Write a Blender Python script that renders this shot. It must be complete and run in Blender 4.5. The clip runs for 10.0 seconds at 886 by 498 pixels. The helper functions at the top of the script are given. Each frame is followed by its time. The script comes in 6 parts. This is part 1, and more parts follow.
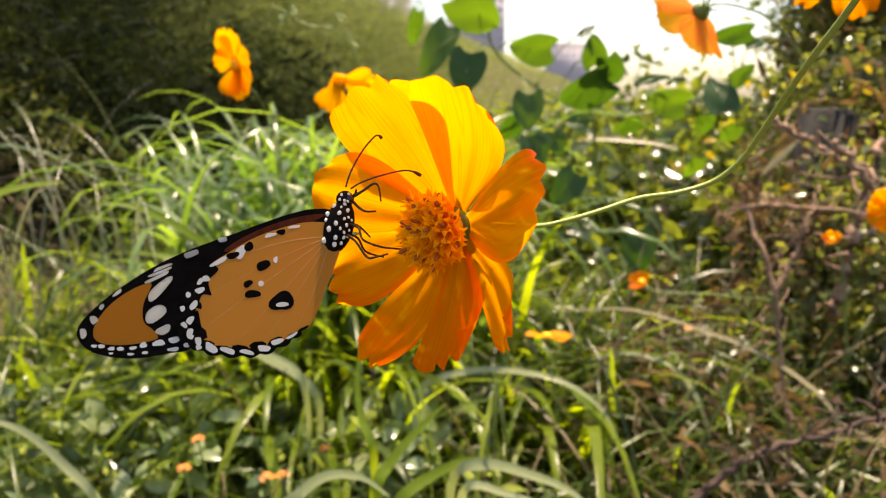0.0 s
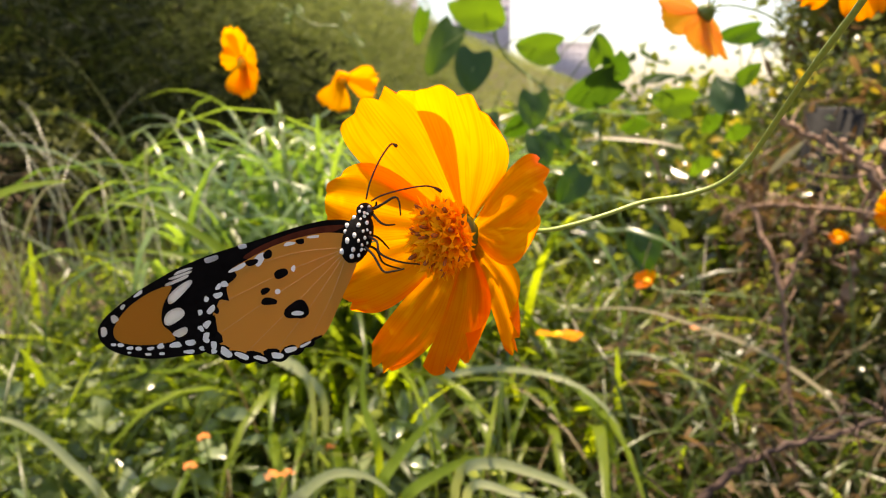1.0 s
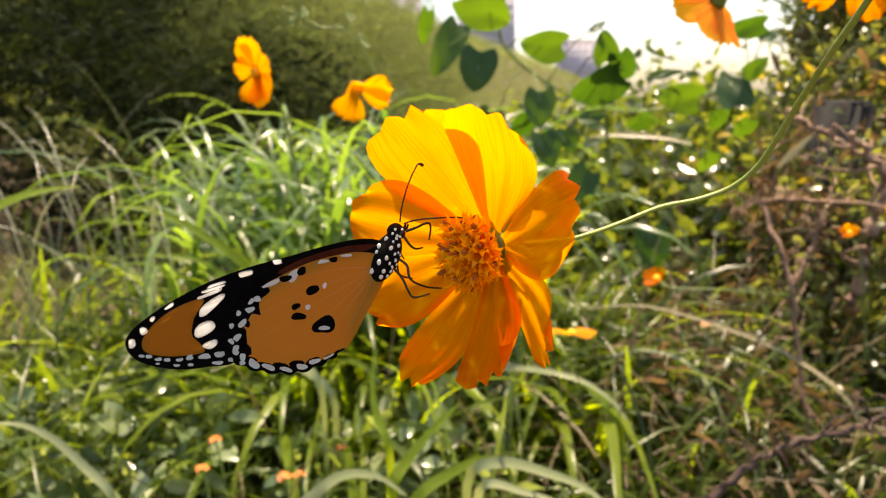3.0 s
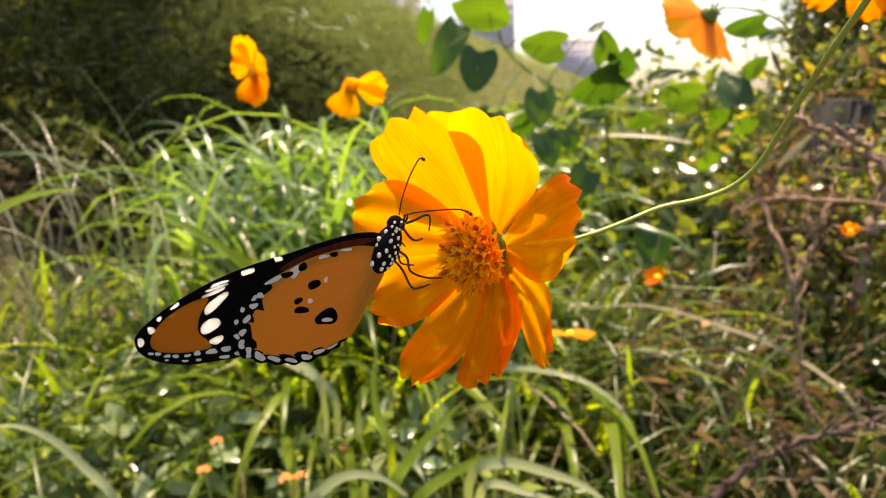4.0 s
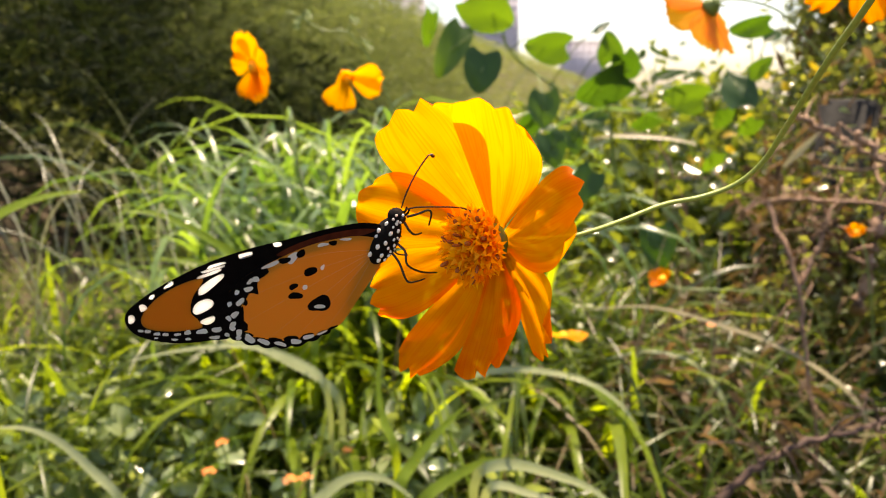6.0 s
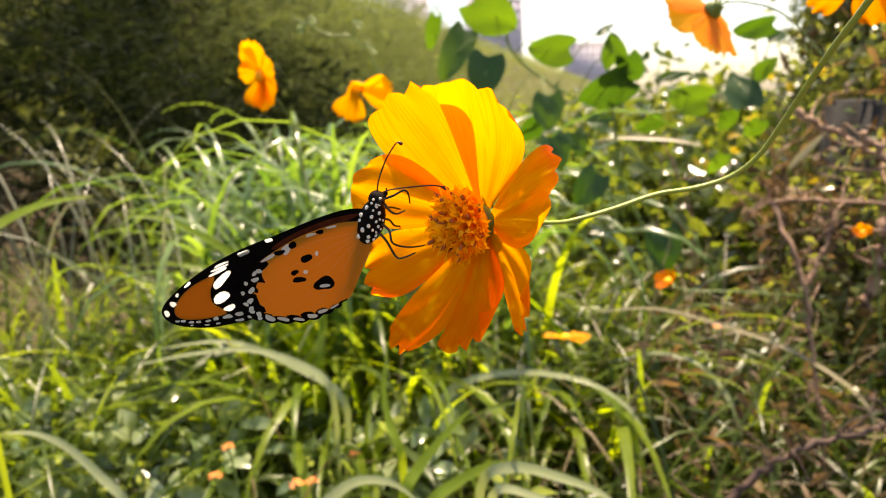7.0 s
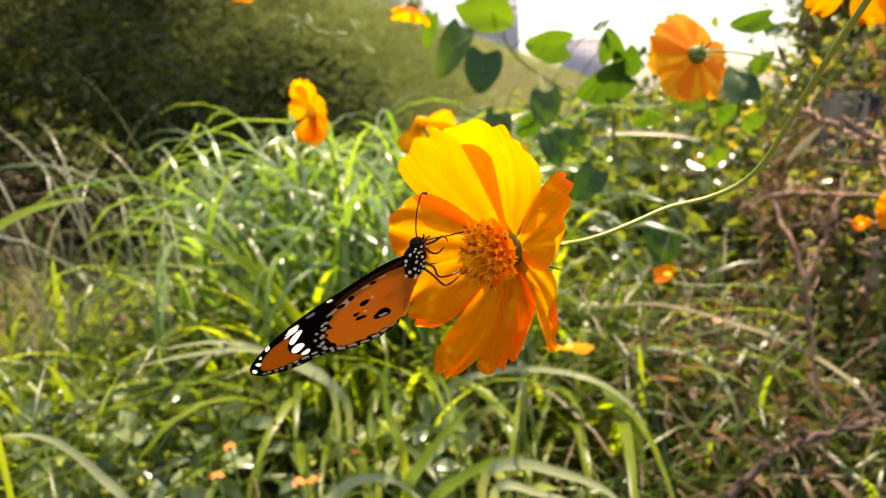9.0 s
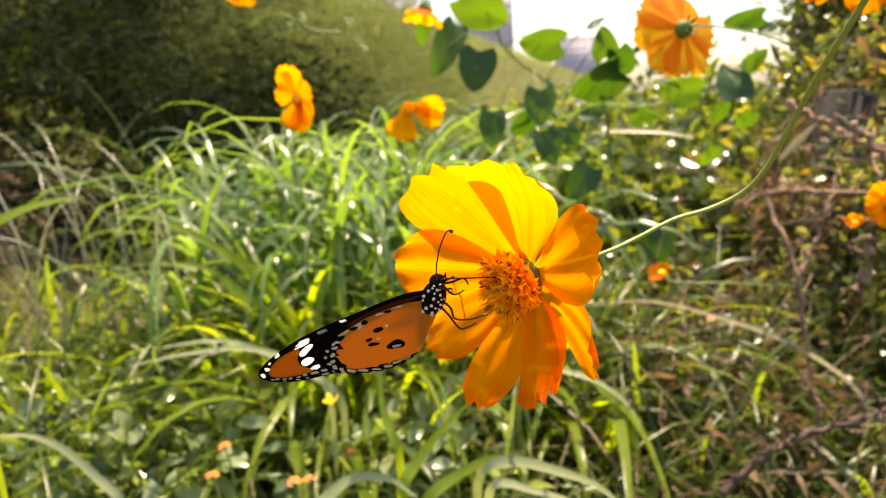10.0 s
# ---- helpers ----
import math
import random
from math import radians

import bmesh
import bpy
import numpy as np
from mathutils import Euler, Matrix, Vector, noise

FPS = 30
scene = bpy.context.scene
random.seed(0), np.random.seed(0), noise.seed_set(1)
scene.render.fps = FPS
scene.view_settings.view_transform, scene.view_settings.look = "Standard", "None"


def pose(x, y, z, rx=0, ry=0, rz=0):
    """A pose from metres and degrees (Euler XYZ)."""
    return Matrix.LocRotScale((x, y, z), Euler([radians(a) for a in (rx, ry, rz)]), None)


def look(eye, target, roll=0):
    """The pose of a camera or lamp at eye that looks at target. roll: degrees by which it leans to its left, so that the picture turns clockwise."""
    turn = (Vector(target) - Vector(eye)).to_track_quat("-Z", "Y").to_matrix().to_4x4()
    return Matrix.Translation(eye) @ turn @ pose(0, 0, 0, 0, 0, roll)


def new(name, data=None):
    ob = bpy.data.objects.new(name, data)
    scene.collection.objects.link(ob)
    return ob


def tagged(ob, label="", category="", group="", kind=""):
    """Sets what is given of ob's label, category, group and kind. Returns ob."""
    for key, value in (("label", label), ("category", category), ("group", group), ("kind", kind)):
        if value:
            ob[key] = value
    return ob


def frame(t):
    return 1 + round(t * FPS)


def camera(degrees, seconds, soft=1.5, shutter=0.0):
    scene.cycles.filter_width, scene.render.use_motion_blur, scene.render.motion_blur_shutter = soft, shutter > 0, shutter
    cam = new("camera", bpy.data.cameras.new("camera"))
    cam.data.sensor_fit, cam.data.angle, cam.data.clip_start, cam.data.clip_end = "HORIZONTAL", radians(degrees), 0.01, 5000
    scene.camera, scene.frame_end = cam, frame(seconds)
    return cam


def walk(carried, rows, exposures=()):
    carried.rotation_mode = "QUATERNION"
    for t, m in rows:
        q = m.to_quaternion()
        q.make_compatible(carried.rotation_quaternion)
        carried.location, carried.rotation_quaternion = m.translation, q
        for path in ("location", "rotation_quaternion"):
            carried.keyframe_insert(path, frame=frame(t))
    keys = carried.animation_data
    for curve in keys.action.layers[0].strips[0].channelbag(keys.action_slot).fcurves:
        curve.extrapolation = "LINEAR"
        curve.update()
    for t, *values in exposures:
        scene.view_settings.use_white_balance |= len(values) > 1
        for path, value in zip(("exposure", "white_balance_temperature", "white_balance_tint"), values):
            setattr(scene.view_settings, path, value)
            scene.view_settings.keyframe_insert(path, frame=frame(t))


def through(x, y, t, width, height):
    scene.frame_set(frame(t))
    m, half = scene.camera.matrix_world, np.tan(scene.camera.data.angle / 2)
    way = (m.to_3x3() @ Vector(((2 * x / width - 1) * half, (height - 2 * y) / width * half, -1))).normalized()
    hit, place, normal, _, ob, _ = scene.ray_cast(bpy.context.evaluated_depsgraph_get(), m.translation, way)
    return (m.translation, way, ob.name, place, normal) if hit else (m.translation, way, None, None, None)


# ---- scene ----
from mathutils import geometry

# ---- camera ----
cam = camera(65.0, 10.0, soft=1.0)
cam.data.dof.use_dof = True
cam.data.dof.focus_distance = 0.113
cam.data.dof.aperture_fstop = 30.0
walk(cam, [
    (0, pose(0, 0, 0.5, 78.00, -0.00, 0.00)),
    (0.5, pose(0, 0, 0.5, 77.98, -0.03, 0.31)),
    (1, pose(0, 0, 0.5, 77.92, -0.00, 0.45)),
    (1.5, pose(0, 0, 0.5, 77.88, 0.23, 0.68)),
    (2, pose(0, 0, 0.5, 77.89, 0.41, 0.74)),
    (2.5, pose(0, 0, 0.5, 77.89, 0.69, 0.85)),
    (4, pose(0, 0, 0.5, 77.94, 1.21, 0.91)),
    (4.5, pose(0, 0, 0.5, 77.88, 1.20, 0.99)),
    (5, pose(0, 0, 0.5, 77.93, 1.46, 1.38)),
    (5.5, pose(0, 0, 0.5, 77.95, 1.26, 1.16)),
    (7, pose(0, 0, 0.5, 78.34, 1.82, 1.57)),
    (7.5, pose(0, 0, 0.5, 78.27, 1.90, 1.53)),
    (8, pose(0, 0, 0.5, 78.34, 2.31, 1.74)),
    (8.5, pose(0, 0, 0.5, 78.30, 2.44, 1.52)),
    (9, pose(0, 0, 0.5, 78.13, 2.46, 1.37)),
    (9.5, pose(0, 0, 0.5, 78.03, 2.42, 0.99)),
    (10, pose(0, 0, 0.5, 77.97, 2.53, 0.92)),
], exposures=[(0, 1.33, 7600, 17), (5, 1.40, 7600, 17), (10, 1.52, 7600, 17)])

# ---- world, sun, exposure ----
SUN_AZ, SUN_EL = 26.0, 71.0
world = bpy.data.worlds.new("world")
scene.world = world
world.use_nodes = True
wn = world.node_tree.nodes
sky = wn.new("ShaderNodeTexSky")
sky.sky_type = 'NISHITA'
sky.sun_disc = False
sky.sun_elevation = radians(SUN_EL)
sky.sun_rotation = radians(SUN_AZ)
sky.air_density, sky.dust_density, sky.ozone_density = 1.1, 2.0, 1.0
world.node_tree.links.new(sky.outputs[0], wn["Background"].inputs[0])
wn["Background"].inputs[1].default_value = 0.115
sun = new("sun", bpy.data.lights.new("sun", 'SUN'))
sun.data.energy, sun.data.angle, sun.data.color = 5.0, radians(0.6), (1.0, 0.90, 0.72)
sun_dir = Vector((math.sin(radians(SUN_AZ)) * math.cos(radians(SUN_EL)),
                  math.cos(radians(SUN_AZ)) * math.cos(radians(SUN_EL)), math.sin(radians(SUN_EL))))
sun.matrix_world = look(sun_dir * 20, (0, 0, 0))


# ---- materials ----
def node_mat(name):
    m = bpy.data.materials.new(name)
    m.use_nodes = True
    nt = m.node_tree
    return m, nt, nt.nodes["Principled BSDF"], nt.nodes["Material Output"]


def tint(nt, lo, hi, fac):
    ramp = nt.nodes.new("ShaderNodeMix")
    ramp.data_type = 'RGBA'
    ramp.inputs[6].default_value, ramp.inputs[7].default_value = (*lo, 1), (*hi, 1)
    nt.links.new(fac, ramp.inputs[0])
    return ramp.outputs[2]


def noise_fac(nt, scale, detail=4, stretch=None, source="Object"):
    co = nt.nodes.new("ShaderNodeTexCoord")
    tex = nt.nodes.new("ShaderNodeTexNoise")
    tex.inputs["Scale"].default_value, tex.inputs["Detail"].default_value = scale, detail
    out = co.outputs[source]
    if stretch:
        mp = nt.nodes.new("ShaderNodeMapping")
        mp.inputs["Scale"].default_value = stretch
        nt.links.new(out, mp.inputs[0])
        out = mp.outputs[0]
    nt.links.new(out, tex.inputs["Vector"])
    return tex.outputs[0]


def stretch_range(nt, fac, a, b):
    mr = nt.nodes.new("ShaderNodeMapRange")
    mr.inputs[1].default_value, mr.inputs[2].default_value = a, b
    nt.links.new(fac, mr.inputs[0])
    return mr.outputs[0]


def bumped(nt, bsdf, fac, strength, distance):
    b = nt.nodes.new("ShaderNodeBump")
    b.inputs["Strength"].default_value, b.inputs["Distance"].default_value = strength, distance
    nt.links.new(fac, b.inputs["Height"])
    nt.links.new(b.outputs[0], bsdf.inputs["Normal"])


def leaf_mat(name, lo, hi, through_lo, through_hi, rough=0.45, share=0.45, random="island", spec=0.5):
    """A thin living surface: colour varies from piece to piece, and light passes through."""
    m, nt, bsdf, out = node_mat(name)
    if random == "island":
        g = nt.nodes.new("ShaderNodeNewGeometry")
        rnd = g.outputs["Random Per Island"]
    else:
        g = nt.nodes.new("ShaderNodeObjectInfo")
        rnd = g.outputs["Random"]
    n = noise_fac(nt, 60.0, 3)
    mixf = nt.nodes.new("ShaderNodeMath")
    mixf.operation = 'MULTIPLY_ADD'
    nt.links.new(n, mixf.inputs[0])
    mixf.inputs[1].default_value = 0.5
    add = nt.nodes.new("ShaderNodeMath")
    add.operation = 'MULTIPLY_ADD'
    nt.links.new(rnd, add.inputs[0])
    add.inputs[1].default_value, add.inputs[2].default_value = 0.85, -0.18
    nt.links.new(add.outputs[0], mixf.inputs[2])
    c1 = tint(nt, lo, hi, mixf.outputs[0])
    c2 = tint(nt, through_lo, through_hi, mixf.outputs[0])
    nt.links.new(c1, bsdf.inputs["Base Color"])
    bsdf.inputs["Roughness"].default_value = rough
    bsdf.inputs["Specular IOR Level"].default_value = spec
    tr = nt.nodes.new("ShaderNodeBsdfTranslucent")
    nt.links.new(c2, tr.inputs[0])
    mx = nt.nodes.new("ShaderNodeMixShader")
    mx.inputs[0].default_value = share
    nt.links.new(bsdf.outputs[0], mx.inputs[1])
    nt.links.new(tr.outputs[0], mx.inputs[2])
    nt.links.new(mx.outputs[0], out.inputs[0])
    return m


def plain_mat(name, lo, hi, scale=200.0, rough=0.6, bump=0.0, stretch=None, bump_d=0.0002, spec=0.4):
    m, nt, bsdf, out = node_mat(name)
    f = noise_fac(nt, scale, 5, stretch)
    f2 = noise_fac(nt, scale * 0.13, 3)
    s = nt.nodes.new("ShaderNodeMath")
    s.operation = 'MULTIPLY_ADD'
    nt.links.new(f2, s.inputs[0])
    s.inputs[1].default_value = 0.5
    h = nt.nodes.new("ShaderNodeMath")
    h.operation = 'MULTIPLY'
    h.inputs[1].default_value = 0.5
    nt.links.new(f, h.inputs[0])
    nt.links.new(h.outputs[0], s.inputs[2])
    r = stretch_range(nt, s.outputs[0], 0.32, 0.68)
    nt.links.new(tint(nt, lo, hi, r), bsdf.inputs["Base Color"])
    bsdf.inputs["Roughness"].default_value = rough
    bsdf.inputs["Specular IOR Level"].default_value = spec
    if bump:
        bumped(nt, bsdf, f, bump, bump_d)
    return m


def petal_mat(name, base, through, share):
    """Ray floret: fine lengthwise veins in the paint and in the relief, lets light through."""
    m, nt, bsdf, out = node_mat(name)
    v = noise_fac(nt, 1.0, 3, (26.0, 1.3, 1.0), "UV")
    v2 = noise_fac(nt, 240.0, 4)
    # a few long dark vein lines over the fine ones
    low = noise_fac(nt, 1.0, 1, (7.0, 0.55, 1.0), "UV")
    off = nt.nodes.new("ShaderNodeMath")
    off.operation = 'SUBTRACT'
    nt.links.new(low, off.inputs[0])
    off.inputs[1].default_value = 0.5
    mag = nt.nodes.new("ShaderNodeMath")
    mag.operation = 'ABSOLUTE'
    nt.links.new(off.outputs[0], mag.inputs[0])
    line = stretch_range(nt, mag.outputs[0], 0.0, 0.028)
    fine = stretch_range(nt, v, 0.30, 0.56)
    both = nt.nodes.new("ShaderNodeMath")
    both.operation = 'MULTIPLY'
    nt.links.new(line, both.inputs[0])
    nt.links.new(fine, both.inputs[1])
    vr = both.outputs[0]
    dark = tuple(c * k for c, k in zip(base, (0.9, 0.66, 0.7)))
    nt.links.new(tint(nt, dark, base, vr), bsdf.inputs["Base Color"])
    bsdf.inputs["Roughness"].default_value = 0.55
    bsdf.inputs["Specular IOR Level"].default_value = 0.12
    bsdf.inputs["Sheen Weight"].default_value = 0.0
    bumped(nt, bsdf, v, 0.5, 0.0003)
    tr = nt.nodes.new("ShaderNodeBsdfTranslucent")
    dk = tuple(c * k for c, k in zip(through, (0.98, 0.78, 0.85)))
    vv = nt.nodes.new("ShaderNodeMath")
    vv.operation = 'MULTIPLY_ADD'
    nt.links.new(v2, vv.inputs[0])
    vv.inputs[1].default_value = 0.35
    nt.links.new(vr, vv.inputs[2])
    nt.links.new(tint(nt, dk, through, vv.outputs[0]), tr.inputs[0])
    mx = nt.nodes.new("ShaderNodeMixShader")
    mx.inputs[0].default_value = share
    nt.links.new(bsdf.outputs[0], mx.inputs[1])
    nt.links.new(tr.outputs[0], mx.inputs[2])
    # a thin petal also lets some light straight through
    clear = nt.nodes.new("ShaderNodeBsdfTransparent")
    clear.inputs[0].default_value = (1.0, 0.62, 0.03, 1.0)
    thin = nt.nodes.new("ShaderNodeMixShader")
    thin.inputs[0].default_value = 0.15
    nt.links.new(mx.outputs[0], thin.inputs[1])
    nt.links.new(clear.outputs[0], thin.inputs[2])
    nt.links.new(thin.outputs[0], out.inputs[0])
    return m


M_PETAL = petal_mat("petal orange", (1.0, 0.10, 0.001), (1.0, 0.335, 0.002), 0.74)
M_PETAL_FAR = petal_mat("petal orange far", (0.95, 0.20, 0.004), (1.0, 0.44, 0.004), 0.60)
# far petal copy with light painted in, for the flower seen from behind
M_PETAL_BRIGHT = petal_mat("petal orange far, light painted in", (1.0, 0.30, 0.02), (1.0, 0.46, 0.01), 0.55)
M_PETAL_PALE = petal_mat("petal pale orange", (0.95, 0.42, 0.02), (1.0, 0.5, 0.02), 0.6)
M_FLORET = leaf_mat("disc floret orange", (0.95, 0.44, 0.010), (0.98, 0.58, 0.02), (1.0, 0.50, 0.004), (1.0, 0.62, 0.010), 0.6, 0.55, "object", 0.15)
M_ANTHER = plain_mat("anther brown", (0.30, 0.07, 0.01), (0.48, 0.15, 0.02), 900.0, 0.6)
M_RECEPT = plain_mat("receptacle orange", (0.92, 0.38, 0.006), (0.98, 0.50, 0.015), 700.0, 0.7)
M_CALYX = leaf_mat("calyx green", (0.10, 0.16, 0.03), (0.18, 0.24, 0.05), (0.2, 0.3, 0.03), (0.35, 0.42, 0.05), 0.5, 0.3)
M_STEM = plain_mat("flower stem green", (0.19, 0.25, 0.03), (0.30, 0.35, 0.06), 900.0, 0.45, 0.4, (1, 1, 1), 0.0002, 0.5)
M_WING = leaf_mat("wing tawny", (0.38, 0.145, 0.009), (0.56, 0.235, 0.022), (0.60, 0.23, 0.010), (0.80, 0.34, 0.02), 0.6, 0.32, "island", 0.3)
M_WING_FORE = leaf_mat("wing rust", (0.29, 0.105, 0.006), (0.40, 0.15, 0.012), (0.48, 0.18, 0.008), (0.6, 0.24, 0.015), 0.75, 0.36, "island", 0.15)
M_MAROON = plain_mat("wing maroon", (0.035, 0.007, 0.003), (0.095, 0.02, 0.008), 900.0, 0.8, 0, None, 0.0002, 0.06)
M_BLACK = plain_mat("wing black", (0.0015, 0.001, 0.001), (0.005, 0.004, 0.004), 900.0, 0.85, 0, None, 0.0002, 0.03)
M_BODY = plain_mat("body black", (0.002, 0.0015, 0.0015), (0.008, 0.006, 0.005), 1500.0, 0.75, 0.6, None, 0.0003, 0.08)
M_WHITE = leaf_mat("wing white", (0.8, 0.79, 0.77), (0.88, 0.87, 0.85), (0.96, 0.94, 0.90), (0.98, 0.96, 0.93), 0.8, 0.82, "island", 0.2)
M_GREYW = leaf_mat("wing grey white", (0.72, 0.71, 0.69), (0.84, 0.83, 0.81), (0.7, 0.7, 0.68), (0.8, 0.8, 0.76), 0.8, 0.35, "island", 0.2)
M_VEIN = plain_mat("wing vein", (0.46, 0.24, 0.09), (0.60, 0.34, 0.15), 900.0, 0.6)
M_DOT = plain_mat("body white scales", (0.74, 0.72, 0.68), (0.88, 0.86, 0.82), 1500.0, 0.8)
M_LEG = plain_mat("leg black", (0.010, 0.006, 0.006), (0.03, 0.014, 0.012), 1200.0, 0.4)
M_ANTENNA = plain_mat("antenna dark red", (0.035, 0.008, 0.006), (0.07, 0.016, 0.01), 1200.0, 0.5)
M_EYE = plain_mat("eye black", (0.01, 0.006, 0.005), (0.02, 0.01, 0.01), 1500.0, 0.2)
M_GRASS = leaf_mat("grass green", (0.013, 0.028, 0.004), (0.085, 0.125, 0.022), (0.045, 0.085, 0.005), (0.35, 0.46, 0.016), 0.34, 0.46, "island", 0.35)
# lime green of its own, brightened so the colour carries sunlight
M_LIME = leaf_mat("lime grass, sunlight painted in", (0.06, 0.105, 0.008), (0.17, 0.22, 0.022), (0.24, 0.38, 0.006), (0.58, 0.66, 0.016), 0.34, 0.52, "island", 0.3)
M_GRASS_BLUE = leaf_mat("grass blue green", (0.034, 0.078, 0.024), (0.14, 0.205, 0.075), (0.10, 0.23, 0.020), (0.38, 0.56, 0.042), 0.28, 0.42, "island", 0.45)
M_GRASS_DRY = leaf_mat("grass dry", (0.07, 0.052, 0.024), (0.16, 0.12, 0.058), (0.10, 0.08, 0.026), (0.19, 0.145, 0.058), 0.5, 0.3, "island", 0.4)
M_LEAFLET = leaf_mat("leaflet", (0.06, 0.11, 0.02), (0.11, 0.16, 0.03), (0.16, 0.24, 0.02), (0.26, 0.32, 0.03), 0.5, 0.45, "object", 0.15)
M_WISP = leaf_mat("pale wisp", (0.10, 0.115, 0.07), (0.30, 0.30, 0.22), (0.12, 0.15, 0.06), (0.34, 0.34, 0.19), 0.32, 0.3, "island", 0.5)
M_BLADE = leaf_mat("blade green", (0.10, 0.17, 0.015), (0.18, 0.26, 0.03), (0.34, 0.46, 0.012), (0.58, 0.66, 0.025), 0.4, 0.55, "object", 0.35)
M_GRASS_BLUE_ONE = leaf_mat("pale blade", (0.20, 0.24, 0.10), (0.36, 0.39, 0.20), (0.30, 0.36, 0.07), (0.50, 0.55, 0.15), 0.28, 0.38, "object", 0.9)
M_GRASS_DRY_ONE = leaf_mat("dry blade", (0.22, 0.19, 0.10), (0.36, 0.31, 0.18), (0.3, 0.26, 0.1), (0.45, 0.4, 0.2), 0.45, 0.3, "object", 0.5)
M_BLOSSOM = leaf_mat("weed blossom", (0.75, 0.2, 0.04), (0.85, 0.35, 0.12), (0.9, 0.3, 0.03), (0.9, 0.45, 0.1), 0.6, 0.4, "island", 0.2)
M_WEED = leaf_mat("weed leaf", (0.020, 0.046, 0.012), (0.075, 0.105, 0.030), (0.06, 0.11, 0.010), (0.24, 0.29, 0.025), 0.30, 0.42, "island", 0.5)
# glossy, and its pale base colour stands in for highlights on the weeds
M_GLOSS = leaf_mat("glossy weed leaf, highlight painted in", (0.08, 0.14, 0.05), (0.30, 0.35, 0.20), (0.22, 0.32, 0.05), (0.56, 0.62, 0.12), 0.26, 0.4, "island", 1.0)
M_VINE = leaf_mat("vine leaf", (0.022, 0.062, 0.018), (0.05, 0.10, 0.025), (0.05, 0.13, 0.004), (0.14, 0.25, 0.008), 0.4, 0.45, "object", 0.45)
M_VINE_STUFF = leaf_mat("undergrowth leaf", (0.045, 0.075, 0.02), (0.11, 0.15, 0.04), (0.11, 0.17, 0.012), (0.36, 0.4, 0.03), 0.25, 0.45, "island", 0.8)
# bush colours: shade painted into the needles, sunlight into the olive copy
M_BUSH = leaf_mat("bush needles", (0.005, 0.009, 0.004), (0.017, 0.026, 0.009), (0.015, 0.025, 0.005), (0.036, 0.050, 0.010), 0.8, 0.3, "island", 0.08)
M_BUSH_LIT = leaf_mat("bush shoots, sunlight painted in", (0.085, 0.105, 0.035), (0.175, 0.20, 0.075), (0.13, 0.175, 0.035), (0.31, 0.36, 0.08), 0.7, 0.35, "island", 0.1)
# scrub greens lifted so that sun and haze sit in the colour
M_BANK = leaf_mat("bank scrub, sun and haze painted in", (0.14, 0.17, 0.05), (0.25, 0.28, 0.09), (0.22, 0.28, 0.04), (0.42, 0.44, 0.08), 0.6, 0.35, "island", 0.3)
M_THICK = leaf_mat("thicket leaf", (0.06, 0.09, 0.028), (0.17, 0.18, 0.06), (0.17, 0.24, 0.03), (0.52, 0.52, 0.06), 0.3, 0.45, "island", 0.7)
# darker copy of the thicket leaf, its backlit shade painted into the colour
M_THICK_SHADE = leaf_mat("thicket leaf, shade painted in", (0.022, 0.030, 0.010), (0.06, 0.065, 0.022), (0.03, 0.04, 0.006), (0.11, 0.11, 0.015), 0.4, 0.3, "island", 0.4)
M_YELLOW_LEAF = leaf_mat("yellowed leaf", (0.4, 0.26, 0.02), (0.55, 0.38, 0.03), (0.6, 0.42, 0.02), (0.75, 0.55, 0.03), 0.5, 0.45, "island", 0.4)
M_YELLOW_WING = leaf_mat("yellow wing", (0.9, 0.62, 0.02), (0.95, 0.68, 0.03), (0.95, 0.68, 0.02), (1.0, 0.72, 0.03), 0.6, 0.5, "object", 0.2)
M_YELLOW_BODY = plain_mat("yellow brown body", (0.25, 0.17, 0.03), (0.4, 0.28, 0.05), 900.0, 0.7)
M_DEAD = leaf_mat("withered leaf", (0.08, 0.046, 0.024), (0.18, 0.115, 0.055), (0.13, 0.07, 0.024), (0.27, 0.165, 0.055), 0.6, 0.4, "island", 0.3)
M_TWIG = plain_mat("dry twig", (0.11, 0.062, 0.042), (0.36, 0.22, 0.14), 160.0, 0.8, 0.7, None, 0.001)
M_TWIG_DARK = plain_mat("dark branch bark", (0.03, 0.018, 0.014), (0.13, 0.075, 0.055), 160.0, 0.8, 0.7, None, 0.001)
M_STALK = plain_mat("green stalk", (0.10, 0.16, 0.04), (0.2, 0.26, 0.07), 200.0, 0.5)
M_GROUND = plain_mat("leaf litter soil", (0.032, 0.022, 0.010), (0.072, 0.050, 0.022), 40.0, 0.9, 0.8, None, 0.01)
M_POST = plain_mat("weathered post", (0.005, 0.005, 0.005), (0.013, 0.012, 0.012), 60.0, 0.85, 0.5, None, 0.003)
# pale bluish grey paints the distance haze onto walls, roofs and windows alike
M_TOWER = plain_mat("tower render, haze painted in", (0.42, 0.40, 0.45), (0.50, 0.47, 0.52), 0.1, 0.9)


